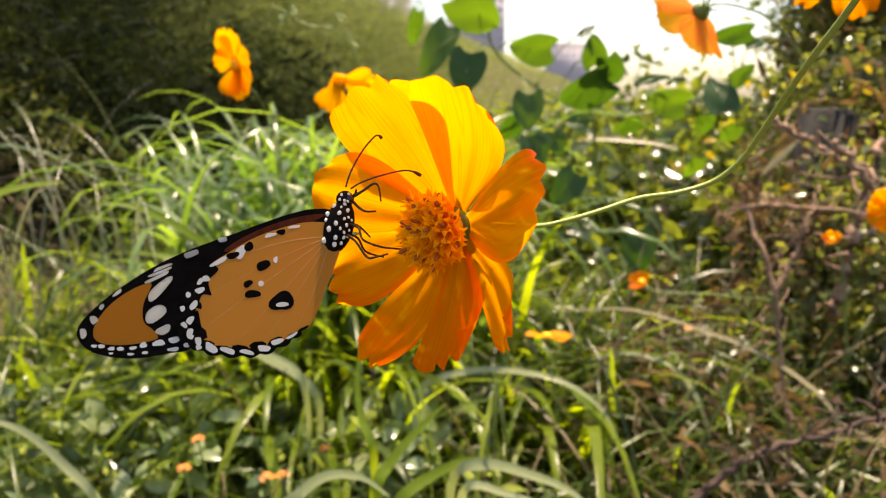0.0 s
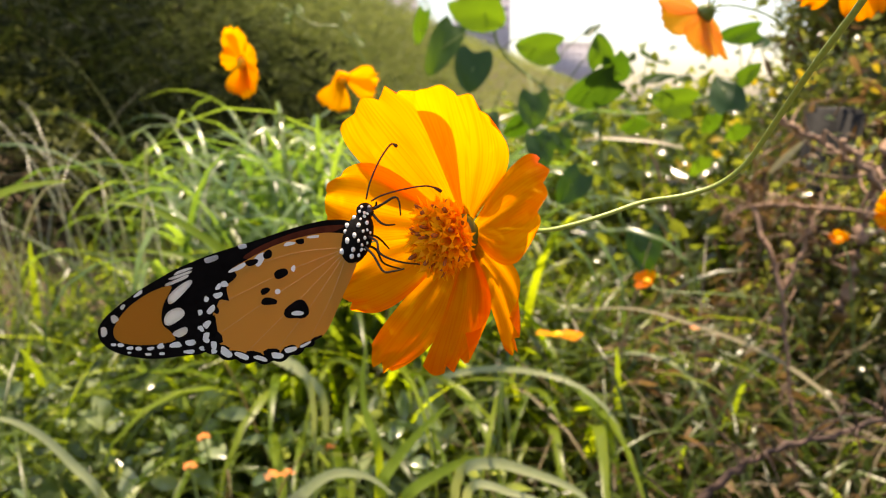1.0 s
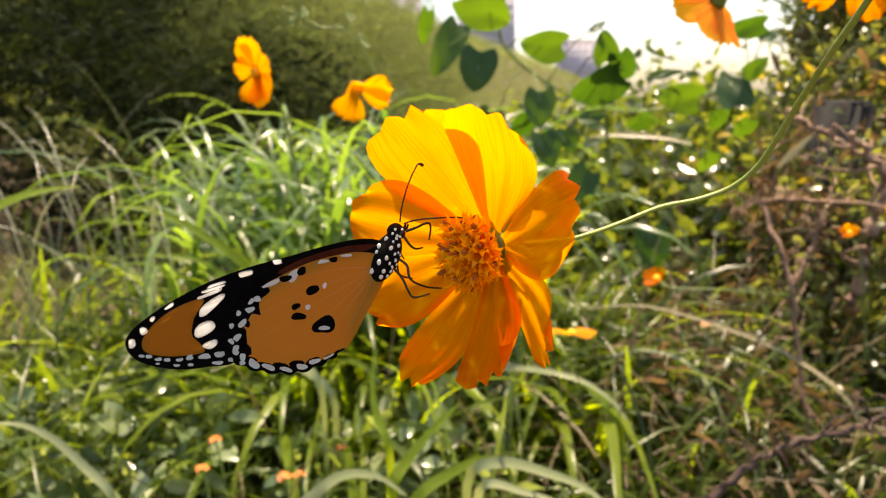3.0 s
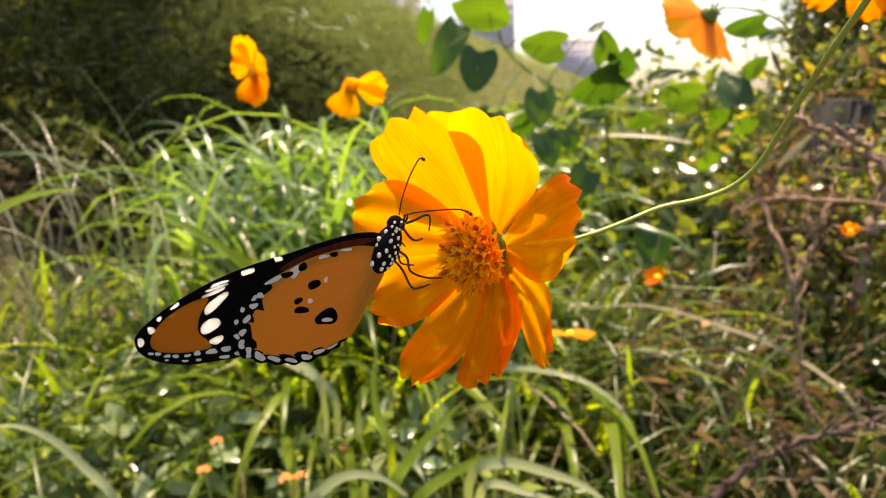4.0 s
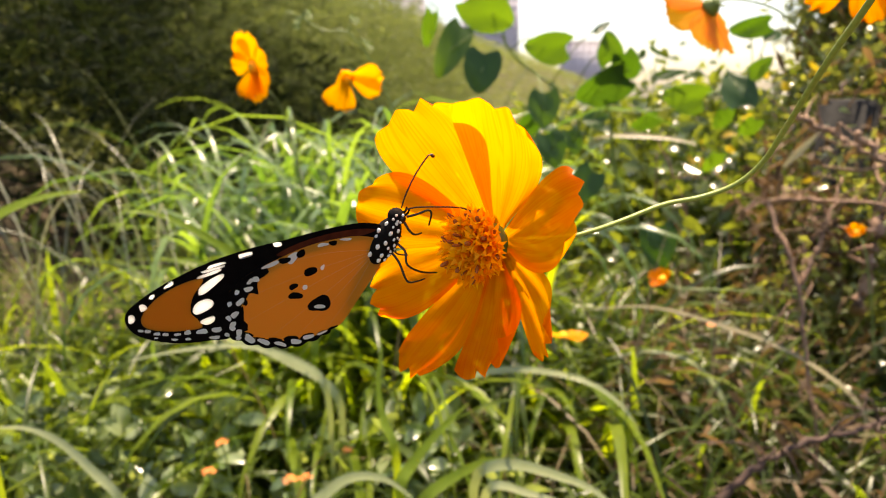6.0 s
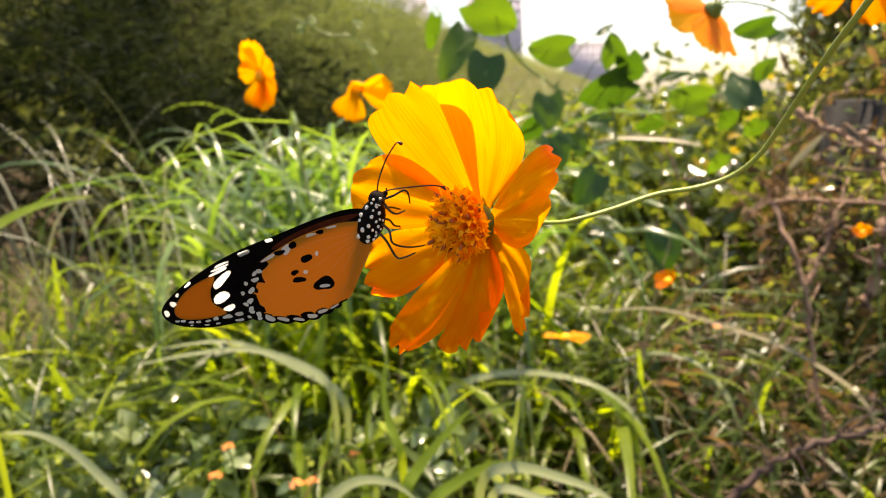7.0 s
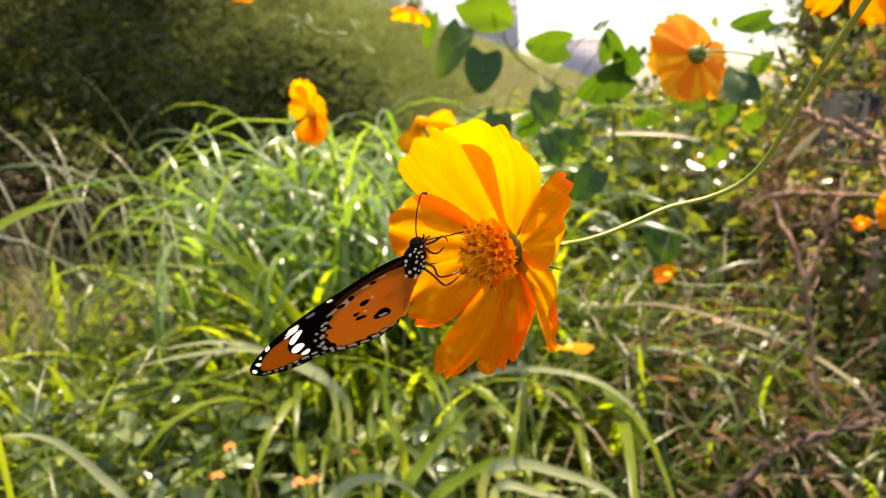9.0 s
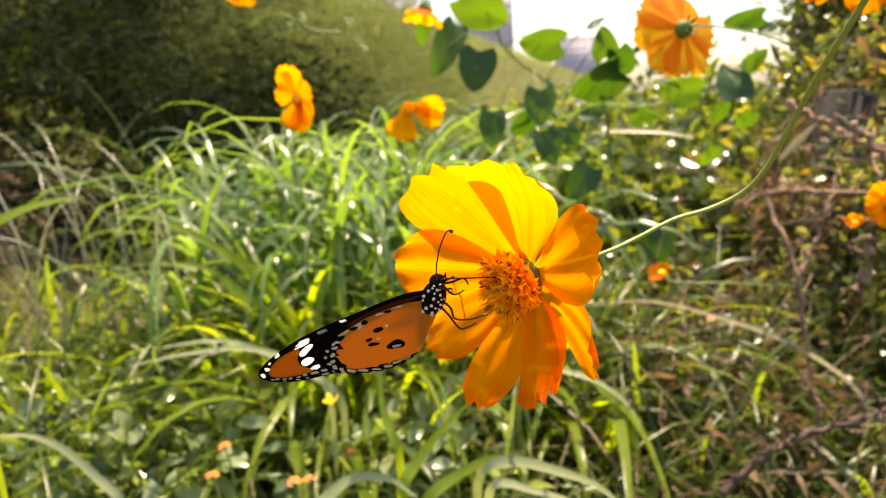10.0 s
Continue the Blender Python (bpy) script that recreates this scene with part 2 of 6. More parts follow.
# ---- mesh helpers ----
def from_lists(name, verts, faces, mat, parent=None, smooth=True, uvs=None):
    me = bpy.data.meshes.new(name)
    me.from_pydata([tuple(v) for v in verts], [], faces)
    me.materials.append(mat)
    if smooth:
        me.polygons.foreach_set("use_smooth", [True] * len(me.polygons))
    if uvs is not None:
        layer = me.uv_layers.new(name="UVMap")
        idx = np.empty(len(me.loops), dtype=np.int32)
        me.loops.foreach_get("vertex_index", idx)
        layer.data.foreach_set("uv", np.asarray(uvs, dtype=np.float32)[idx].ravel())
    me.update()
    ob = new(name, me)
    if parent is not None:
        ob.parent = parent
    return ob


def part(name, bm, material, parent, label=""):
    me = bpy.data.meshes.new(name)
    bm.to_mesh(me)
    bm.free()
    me.materials.append(material)
    me.polygons.foreach_set("use_smooth", [True] * len(me.polygons))
    ob = new(name, me)
    ob.parent = parent
    if label:
        ob["label"] = label
    return ob


def empty(name, m=None):
    ob = new(name)
    ob.empty_display_size = 0.01
    if m is not None:
        ob.matrix_world = m
    return ob


def spline(pts, n, closed=False):
    """Points along a smooth curve through pts."""
    p = [Vector(q) for q in pts]
    k = len(p)
    out = []
    spans = k if closed else k - 1
    for i in range(n if closed else n + 1):
        s = i / n * spans
        j = min(int(s), spans - 1)
        f = s - j
        if closed:
            a, b, c, d = p[(j - 1) % k], p[j % k], p[(j + 1) % k], p[(j + 2) % k]
        else:
            a, b, c, d = p[max(j - 1, 0)], p[j], p[j + 1], p[min(j + 2, k - 1)]
        out.append(0.5 * ((2 * b) + (c - a) * f + (2 * a - 5 * b + 4 * c - d) * f * f + (3 * b - a - 3 * c + d) * f ** 3))
    return out


def tube_lists(pts, radii, sides=7, start=0):
    verts, faces = [], []
    n = len(pts)
    ref = Vector((0.31, 0.17, 0.93)).normalized()
    for i, q in enumerate(pts):
        t = (pts[min(i + 1, n - 1)] - pts[max(i - 1, 0)]).normalized()
        a = t.cross(ref)
        if a.length < 1e-4:
            a = t.cross(Vector((1, 0, 0)))
        a.normalize()
        b = t.cross(a)
        for s in range(sides):
            w = 2 * math.pi * s / sides
            verts.append(q + radii[i] * (math.cos(w) * a + math.sin(w) * b))
    for i in range(n - 1):
        for s in range(sides):
            s2 = (s + 1) % sides
            faces.append((start + i * sides + s, start + i * sides + s2, start + (i + 1) * sides + s2, start + (i + 1) * sides + s))
    faces.append(tuple(start + s for s in range(sides))[::-1])
    faces.append(tuple(start + (n - 1) * sides + s for s in range(sides)))
    return verts, faces


def tube(name, pts, radius, mat, parent=None, n=16, sides=7, taper=1.0, tip=None):
    """A round rod along a smooth curve; the radius goes from radius to radius * taper."""
    c = spline(pts, n)
    rad = [radius * (1 + (taper - 1) * i / n) for i in range(n + 1)]
    if tip:
        for i in range(n + 1):
            s = i / n
            if s > 1 - tip[0]:
                rad[i] *= 1 + (tip[1] - 1) * math.sin(math.pi * min(1.0, (s - 1 + tip[0]) / tip[0] * 0.8))
    v, f = tube_lists(c, rad, sides)
    return from_lists(name, v, f, mat, parent)


MM = 0.001
MOVES = []


# ---- the orange flower ----
def petal(name, parent, theta, length, width, tip_z, seed, lift=0.0, curl=0.0, teeth=0.07, roll=0.0, mat=None, skew=0.0, bow=0.0, arch=0.0, base_r=2.6, base_z=2.2, rows=24, cols=20):
    """One ray floret in the flower's space (z faces out), in millimetres: pleated, cupped, with a three-toothed end."""
    rnd = random.Random(seed)
    th = radians(theta)
    d, e = Vector((math.cos(th), math.sin(th), 0)), Vector((-math.sin(th), math.cos(th), 0))
    verts, uvs, faces = [], [], []
    ph = rnd.uniform(0, 6.28)
    cuts = [rnd.uniform(0.25, 1.3) for _ in range(4)]
    shift = rnd.uniform(0, 1)
    run = length - base_r
    for i in range(rows + 1):
        s = i / rows
        w = width * 0.5 * (0.20 + 0.80 * math.sin(min(1.0, s / 0.72) * math.pi / 2) ** 1.15)
        if s > 0.72:
            w *= 1 - 0.26 * ((s - 0.72) / 0.28) ** 2.2
        for j in range(cols + 1):
            u = j / cols * 2 - 1
            saw = (u + 1) * 1.5 + shift
            tooth = teeth * 2 * abs(saw - math.floor(saw) - 0.5) * cuts[int(saw) % 4]
            shrink = s ** 6 * tooth + s ** 3 * 0.13 * abs(u) ** 3 - skew / run * u * s * s
            r = base_r + run * (s - shrink)
            z = base_z + (tip_z - base_z) * (s ** 0.85) + lift * s
            z += curl * s ** 3 + arch * math.sin(math.pi * s)
            z += (0.10 * width) * u * u * (0.35 + 0.65 * math.sin(math.pi * s)) * (0.8 - 0.8 * s)
            z += 0.18 * math.cos(u * 8.2 + ph) * math.sin(math.pi * min(1, s * 1.1)) + 0.5 * s * math.sin(u * 2.6 + ph * 1.7) + roll * u * s
            z += 0.25 * s * s * math.sin(u * 7.0 + ph * 2.3)
            q = d * r + e * (u * w + bow * s * s) + Vector((0, 0, z))
            verts.append(q * MM)
            uvs.append((j / cols + seed * 0.37, s))
    for i in range(rows):
        for j in range(cols):
            a = i * (cols + 1) + j
            faces.append((a, a + 1, a + cols + 2, a + cols + 1))
    return from_lists(name, verts, faces, mat or M_PETAL, parent, True, uvs)


def floret_mesh(name, seed, tall):
    """A tubular disc floret that opens into five bent lobes, along z."""
    rnd = random.Random(seed)
    verts, faces = [], []
    rings = [(0.0, 0.34), (0.45, 0.42), (0.75, 0.62), (0.92, 0.80)]
    for z, r in rings:
        for s in range(5):
            w = 2 * math.pi * s / 5
            verts.append(Vector((r * math.cos(w), r * math.sin(w), z * tall)) * MM)
    for i in range(3):
        for s in range(5):
            s2 = (s + 1) % 5
            faces.append((i * 5 + s, i * 5 + s2, i * 5 + 5 + s2, i * 5 + 5 + s))
    for s in range(5):
        s2 = (s + 1) % 5
        w = 2 * math.pi * (s + 0.5) / 5
        out = rnd.uniform(1.1, 1.9)
        k = len(verts)
        verts.append(Vector((out * math.cos(w), out * math.sin(w), tall * rnd.uniform(0.98, 1.22))) * MM)
        faces.append((15 + s, 15 + s2, k))
    me = bpy.data.meshes.new(name)
    me.from_pydata([tuple(v) for v in verts], [], faces)
    me.materials.append(M_FLORET)
    me.update()
    return me


def dome(name, parent, radius, z0, z1, mat, rings=7, sides=18, power=0.5):
    verts, faces = [], []
    for i in range(rings):
        s = i / (rings - 1) * 0.97
        for k in range(sides):
            w = 2 * math.pi * k / sides
            r = radius * (1 - s ** 2) ** power
            verts.append(Vector((r * math.cos(w), r * math.sin(w), z0 + (z1 - z0) * s)) * MM)
    for i in range(rings - 1):
        for k in range(sides):
            k2 = (k + 1) % sides
            faces.append((i * sides + k, i * sides + k2, (i + 1) * sides + k2, (i + 1) * sides + k))
    faces.append(tuple(range((rings - 1) * sides, rings * sides)))
    faces.append(tuple(range(sides))[::-1])
    return from_lists(name, verts, faces, mat, parent)


def bracts(parent, count, length, width, z, bend, mat, seed=3):
    rnd = random.Random(seed)
    for k in range(count):
        th = 2 * math.pi * k / count + rnd.uniform(-0.15, 0.15)
        d, e = Vector((math.cos(th), math.sin(th), 0)), Vector((-math.sin(th), math.cos(th), 0))
        verts, faces = [], []
        for i in range(7):
            s = i / 6
            w = width * (0.55 + 0.45 * math.sin(s * 2.2)) * (1 - s ** 3) + 0.05
            c = d * (1.2 + length * s * (0.9 if bend > 0 else 0.7)) + Vector((0, 0, z + bend * length * s * s))
            for q in (c - e * w, c + Vector((0, 0, 0.25)), c + e * w, c - Vector((0, 0, 0.12))):
                verts.append(q * MM)
        for i in range(6):
            for j in range(4):
                j2 = (j + 1) % 4
                faces.append((i * 4 + j, i * 4 + j2, i * 4 + 4 + j2, i * 4 + 4 + j))
        from_lists("bract", verts, faces, mat, parent)


def main_flower():
    fl = empty("cosmos_flower")
    tagged(fl, "orange cosmos flower with eight notched petals, backlit by the sun", "flower")
    #       angle length width tip  roll skew bow arch
    for k, (a, l, w, z, roll, skew, bow, arch) in enumerate([
            (114.1, 24.5, 19.3, 10.5, 1.1, 0.4, 0.6, -1.1), (71.5, 22.6, 13.8, 9.5, 3.0, 0.6, -0.1, -2.4), (11.9, 22.7, 13.8, 7.7, -4.1, -1.8, 3.4, 0.6),
            (320.9, 21.7, 10.9, 8.4, 1.8, -0.7, -0.3, -2.3), (290.8, 19.9, 10.2, 12.0, -1.3, -0.5, 0.2, -2.4), (250.5, 25.3, 11.2, 10.9, 1.4, -0.9, -2.9, -1.3),
            (209.2, 24.8, 11.8, 9.5, 0.5, -0.3, -1.0, -0.4), (159.6, 22.6, 13.1, 11.5, 1.3, -0.5, 1.4, -0.3)]):
        petal("petal", fl, a, l, w, z, 11 + k, 0.0, 0.0, 0.11 if k in (4, 5, 6) else 0.07, roll, None, skew=skew, bow=bow, arch=arch, base_z=1.0)
    disc = dome("disc", fl, 2.8, 0.6, 7.0, M_RECEPT)
    kinds = [floret_mesh("floret", 40 + i, 5.0) for i in range(4)]
    an = []
    for i, (r, h) in enumerate(((0.22, 1.9), (0.30, 1.5))):
        v, f = tube_lists([Vector((0, 0, z)) * MM for z in (0, h * 0.3, h * 0.8, h)], [r * MM, r * 1.25 * MM, r * 1.2 * MM, r * 0.4 * MM], 5)
        me = bpy.data.meshes.new("anther")
        me.from_pydata([tuple(q) for q in v], [], f)
        me.materials.append(M_ANTHER)
        an.append(me)
    rnd = random.Random(5)
    count = 96
    for k in range(count):
        s = (k + 0.5) / count
        a = k * 2.39996
        polar = math.acos(1 - s * 1.12)
        d = Vector((math.sin(polar) * math.cos(a), math.sin(polar) * math.sin(a), math.cos(polar)))
        base = Vector((2.1 * d.x, 2.1 * d.y, 3.4 + 2.6 * d.z)) * MM
        tip = Vector((5.3 * d.x, 5.3 * d.y, 6.2 + 4.6 * d.z)) * MM * rnd.uniform(0.88, 1.08)
        d2 = ((tip - base).normalized() + Vector([rnd.uniform(-0.2, 0.2) for _ in range(3)])).normalized()
        q = d2.to_track_quat('Z', 'Y').to_matrix().to_4x4()
        f = new("floret", kinds[k % 4])
        f.parent = disc
        f.matrix_local = Matrix.Translation(base) @ q @ pose(0, 0, 0, 0, 0, rnd.uniform(0, 360)) @ Matrix.Scale((tip - base).length / MM / 5.0, 4)
        if k % 3 == 0:
            o = new("anther", an[(k // 3) % 2])
            o.parent = disc
            o.matrix_local = Matrix.Translation(base + d2 * (tip - base).length * rnd.uniform(0.72, 0.9)) @ q
    dome("calyx", fl, 3.2, 2.4, -3.2, M_CALYX, 6, 14, 0.7)
    bracts(fl, 8, 7.5, 1.3, -0.5, 0.15, M_CALYX)
    bracts(fl, 8, 7.0, 0.6, -2.6, -0.7, M_CALYX, 9)
    return fl


FLOWER_ROWS = [
    (0, pose(0.0028, 0.1062, 0.4811, 89.6, -1.3, -43.3)),
    (0.5, pose(0.0066, 0.1070, 0.4747, 91.1, -2.8, -41.5)),
    (1, pose(0.0034, 0.1083, 0.4796, 89.3, -3.5, -44.5)),
    (1.2, pose(0.0042, 0.1076, 0.4803, 89.4, -3.4, -43.7)),
    (1.5, pose(0.0068, 0.1059, 0.4781, 89.5, -3.1, -42.8)),
    (2, pose(0.0043, 0.1088, 0.4779, 89.1, -4.3, -45.4)),
    (2.5, pose(0.0068, 0.1087, 0.4756, 89.1, -4.0, -43.0)),
    (2.7, pose(0.0066, 0.1093, 0.4773, 89.1, -3.8, -42.9)),
    (3.8, pose(0.0062, 0.1100, 0.4749, 88.9, -2.8, -42.7)),
    (4, pose(0.0065, 0.1106, 0.4765, 88.8, -2.6, -42.8)),
    (4.5, pose(0.0076, 0.1122, 0.4764, 88.6, -3.3, -42.4)),
    (4.7, pose(0.0036, 0.1143, 0.4790, 89.1, -4.2, -43.6)),
    (5, pose(0.0058, 0.1158, 0.4740, 89.9, -5.7, -45.6)),
    (5.2, pose(0.0061, 0.1129, 0.4730, 88.7, -4.2, -44.0)),
    (5.5, pose(0.0085, 0.1098, 0.4782, 87.0, -2.0, -42.1)),
    (5.7, pose(0.0060, 0.1104, 0.4780, 86.9, -2.1, -42.5)),
    (6.8, pose(0.0066, 0.1135, 0.4773, 85.9, -2.5, -45.0)),
    (7, pose(0.0035, 0.1147, 0.4808, 85.8, -2.4, -45.6)),
    (7.2, pose(0.0058, 0.1151, 0.4749, 88.6, -2.1, -43.4)),
    (7.5, pose(0.0094, 0.1160, 0.4679, 92.6, -1.3, -40.4)),
    (7.8, pose(0.0069, 0.1202, 0.4696, 89.0, -5.3, -49.0)),
    (8, pose(0.0069, 0.1247, 0.4656, 91.8, -8.4, -55.4)),
    (8.2, pose(0.0152, 0.1219, 0.4594, 89.9, -17.1, -63.7)),
    (8.5, pose(0.0249, 0.1195, 0.4476, 100.4, -10.7, -54.5)),
    (8.7, pose(0.0157, 0.1294, 0.4558, 94.6, -10.2, -55.1)),
    (8.8, pose(0.0111, 0.1300, 0.4613, 93.0, -10.9, -55.7)),
    (9, pose(0.0088, 0.1208, 0.4742, 87.4, -8.4, -50.0)),
    (9.2, pose(0.0145, 0.1120, 0.4748, 91.8, -2.2, -39.8)),
    (9.3, pose(0.0157, 0.1094, 0.4761, 87.5, -2.1, -40.3)),
    (9.5, pose(0.0084, 0.1223, 0.4769, 87.7, 0.5, -51.1)),
    (9.7, pose(0.0042, 0.1349, 0.4717, 90.6, -11.6, -60.6)),
    (9.8, pose(0.0053, 0.1346, 0.4692, 91.8, -10.5, -58.9)),
    (10, pose(0.0123, 0.1192, 0.4696, 96.9, -8.6, -44.1)),
]
flower = main_flower()


# ---- the stem: short rigid joints on a curve from the flower to the plant ----
# places along the stem, with the share of the flower's sway that each one takes
STEM_WAY = [((0.0167, 0.1245, 0.4778), 0.88), ((0.0229, 0.1285, 0.4781), 0.84), ((0.0300, 0.1325, 0.4793), 0.78), ((0.0385, 0.1360, 0.4813), 0.70), ((0.0469, 0.1380, 0.4822), 0.62), ((0.0537, 0.1380, 0.4844), 0.54),
            ((0.0579, 0.1360, 0.4886), 0.46), ((0.0601, 0.1325, 0.4946), 0.38), ((0.0616, 0.1280, 0.5009), 0.31), ((0.0630, 0.1225, 0.5075), 0.24), ((0.0649, 0.1170, 0.5141), 0.16), ((0.0658, 0.1125, 0.5192), 0.08), ((0.0667, 0.1080, 0.5243), 0.00)]


def stem_curve(m, first, joints):
    p0 = m @ Vector((0, 0, -2.6 * MM))
    shift = p0 - first
    return spline([p0] + [Vector(q) + shift * k for q, k in STEM_WAY], joints)


def stem_poses(joints):
    first = FLOWER_ROWS[0][1] @ Vector((0, 0, -2.6 * MM))
    rows = [[] for _ in range(joints)]
    gaps = []
    for t, m in FLOWER_ROWS:
        c = stem_curve(m, first, joints)
        gaps.append([(c[k + 1] - c[k]).length for k in range(joints)])
        for k in range(joints):
            a, b = c[k], c[k + 1]
            q = (b - a).to_track_quat('Z', 'Y').to_matrix().to_4x4()
            rows[k].append((t, Matrix.Translation((a + b) / 2) @ q))
    return rows, [max(g) for g in zip(*gaps)]


JOINTS = 66
stem = empty("flower_stem")
tagged(stem, "thin curved green stem that carries the orange flower", "stem")
stem_parts = []
stem_rows, stem_gaps = stem_poses(JOINTS)
for k in range(JOINTS):
    gap = stem_gaps[k]
    r = (0.40 + 0.24 * k / JOINTS) * MM
    h = gap * 0.56
    v, f = tube_lists([Vector((0, 0, z)) for z in (-h - r * 0.25, -h, -h * 0.3, h * 0.3, h, h + r * 0.25)], [r * 0.86, r, r, r, r, r * 0.86], 10)
    stem_parts.append(from_lists("joint", v, f, M_STEM, stem))
p3, p2 = Vector(STEM_WAY[-1][0]), Vector(STEM_WAY[-2][0])
out = (p3 - p2).normalized()
tube("lower_stem", [p3, p3 + out * 0.05, p3 + out * 0.09 + Vector((0.05, 0, -0.01)), p3 + Vector((0.17, 0.02, -0.1)), Vector((p3.x + 0.22, p3.y + 0.05, 0.15)), Vector((p3.x + 0.23, p3.y + 0.06, -0.01))], 0.64 * MM, M_STEM, stem, 30, 9, 2.0)


# ---- the butterfly (its space: head at the origin, near wing in the xy plane, z to the open side) ----
def wing_plate(name, parent, outline, z, mat, label="", holes=()):
    """A membrane (a butterfly's wing is a hundredth of a millimetre thick), with openings where other scales fill it."""
    pts, edges = [], []
    for loop in (outline, *holes):
        k = len(pts)
        pts += [Vector((p.x, p.y)) for p in loop]
        edges += [(k + i, k + (i + 1) % len(loop)) for i in range(len(loop))]
    cv, _, cf, *_ = geometry.delaunay_2d_cdt(pts, edges, [list(range(len(outline)))], 1, 1e-5)

    def inside(c, loop):
        hit = False
        for a, b in zip(loop, loop[1:] + loop[:1]):
            if (a.y > c.y) != (b.y > c.y) and c.x < (b.x - a.x) * (c.y - a.y) / (b.y - a.y) + a.x:
                hit = not hit
        return hit
    keep = []
    for f in cf:
        c = sum((cv[i] for i in f), Vector((0, 0))) / len(f)
        if not any(inside(c, h) for h in holes):
            keep.append(tuple(f))
    ob = from_lists(name, [Vector((p.x, p.y, z)) * MM for p in cv], keep, mat, parent, False)
    if label:
        ob["label"] = label
    return ob


def blob(cx, cy, a, b, ang, seed=0, square=1.0, grow=1.0):
    rnd = random.Random(seed * 7 + int(cx * 10))
    out = []
    w0 = [rnd.uniform(-0.10, 0.10) for _ in range(4)]
    ca, sa = math.cos(radians(ang)), math.sin(radians(ang))
    for i in range(18):
        t = 2 * math.pi * i / 18
        ct, st = math.cos(t), math.sin(t)
        x = math.copysign(abs(ct) ** square, ct) * a * 0.5 * grow
        y = math.copysign(abs(st) ** square, st) * b * 0.5 * grow
        k = 1 + w0[0] * math.cos(2 * t) + w0[1] * math.sin(3 * t) + w0[2] * math.cos(3 * t) + w0[3] * math.sin(2 * t)
        out.append(Vector((cx + k * (x * ca - y * sa), cy + k * (x * sa + y * ca), 0)))
    return out


def patch(name, parent, cx, cy, a, b, ang, z, mat, seed=0, square=1.0):
    """A small patch of scales, a rounded blob a by b millimetres across."""
    return wing_plate(name, parent, blob(cx, cy, a, b, ang, seed, square), z, mat)


def band(name, parent, edge, z, mat, inner):
    """A flat border along an open run of edge points, inner(s) millimetres wide towards the wing."""
    n = len(edge)
    verts, faces = [], []
    for i, p in enumerate(edge):
        t = (edge[min(i + 1, n - 1)] - edge[max(i - 1, 0)]).normalized()
        nrm = Vector((-t.y, t.x, 0))
        w = inner(i / (n - 1))
        for q in (p, p + nrm * w):
            for zz in (z, z - 0.015):
                verts.append(Vector((q.x, q.y, zz)) * MM)
    for i in range(n - 1):
        a, b = i * 4, i * 4 + 4
        faces += [(a, a + 2, b + 2, b), (a + 1, b + 1, b + 3, a + 3), (a, b, b + 1, a + 1), (a + 2, a + 3, b + 3, b + 2)]
    return from_lists(name, verts, faces, mat, parent, False)


HIND = [(-2.75, -4.59, 0), (-6.02, -4.36, 0), (-9.53, -5.11, 0), (-13.49, -6.51, 0), (-17.12, -8.55, 0), (-20.61, -10.84, 0), (-22.88, -13.05, 0), (-24.17, -16.30, 0), (-24.00, -19.55, 0),
        (-22.13, -21.73, 0), (-19.17, -22.85, 0), (-15.76, -23.32, 0), (-12.69, -23.14, 0), (-9.67, -21.99, 0), (-7.47, -20.52, 0), (-5.58, -19.05, 0), (-3.46, -14.17, 0), (-1.28, -8.64, 0), (-1.79, -5.88, 0)]
FORE = [(-2.19, -2.64, 0), (-5.07, -2.33, 0), (-8.59, -3.07, 0), (-12.53, -4.39, 0), (-16.49, -5.87, 0), (-22.03, -7.85, 0), (-26.82, -10.06, 0), (-31.28, -12.84, 0), (-34.83, -15.70, 0), (-36.88, -18.06, 0),
        (-37.04, -19.85, 0), (-35.66, -21.55, 0), (-32.93, -22.59, 0), (-29.52, -22.98, 0), (-25.65, -22.56, 0), (-22.36, -21.73, 0), (-22.29, -17.51, 0), (-19.51, -12.22, 0), (-14.42, -8.38, 0), (-7.26, -5.42, 0), (-1.83, -4.59, 0)]


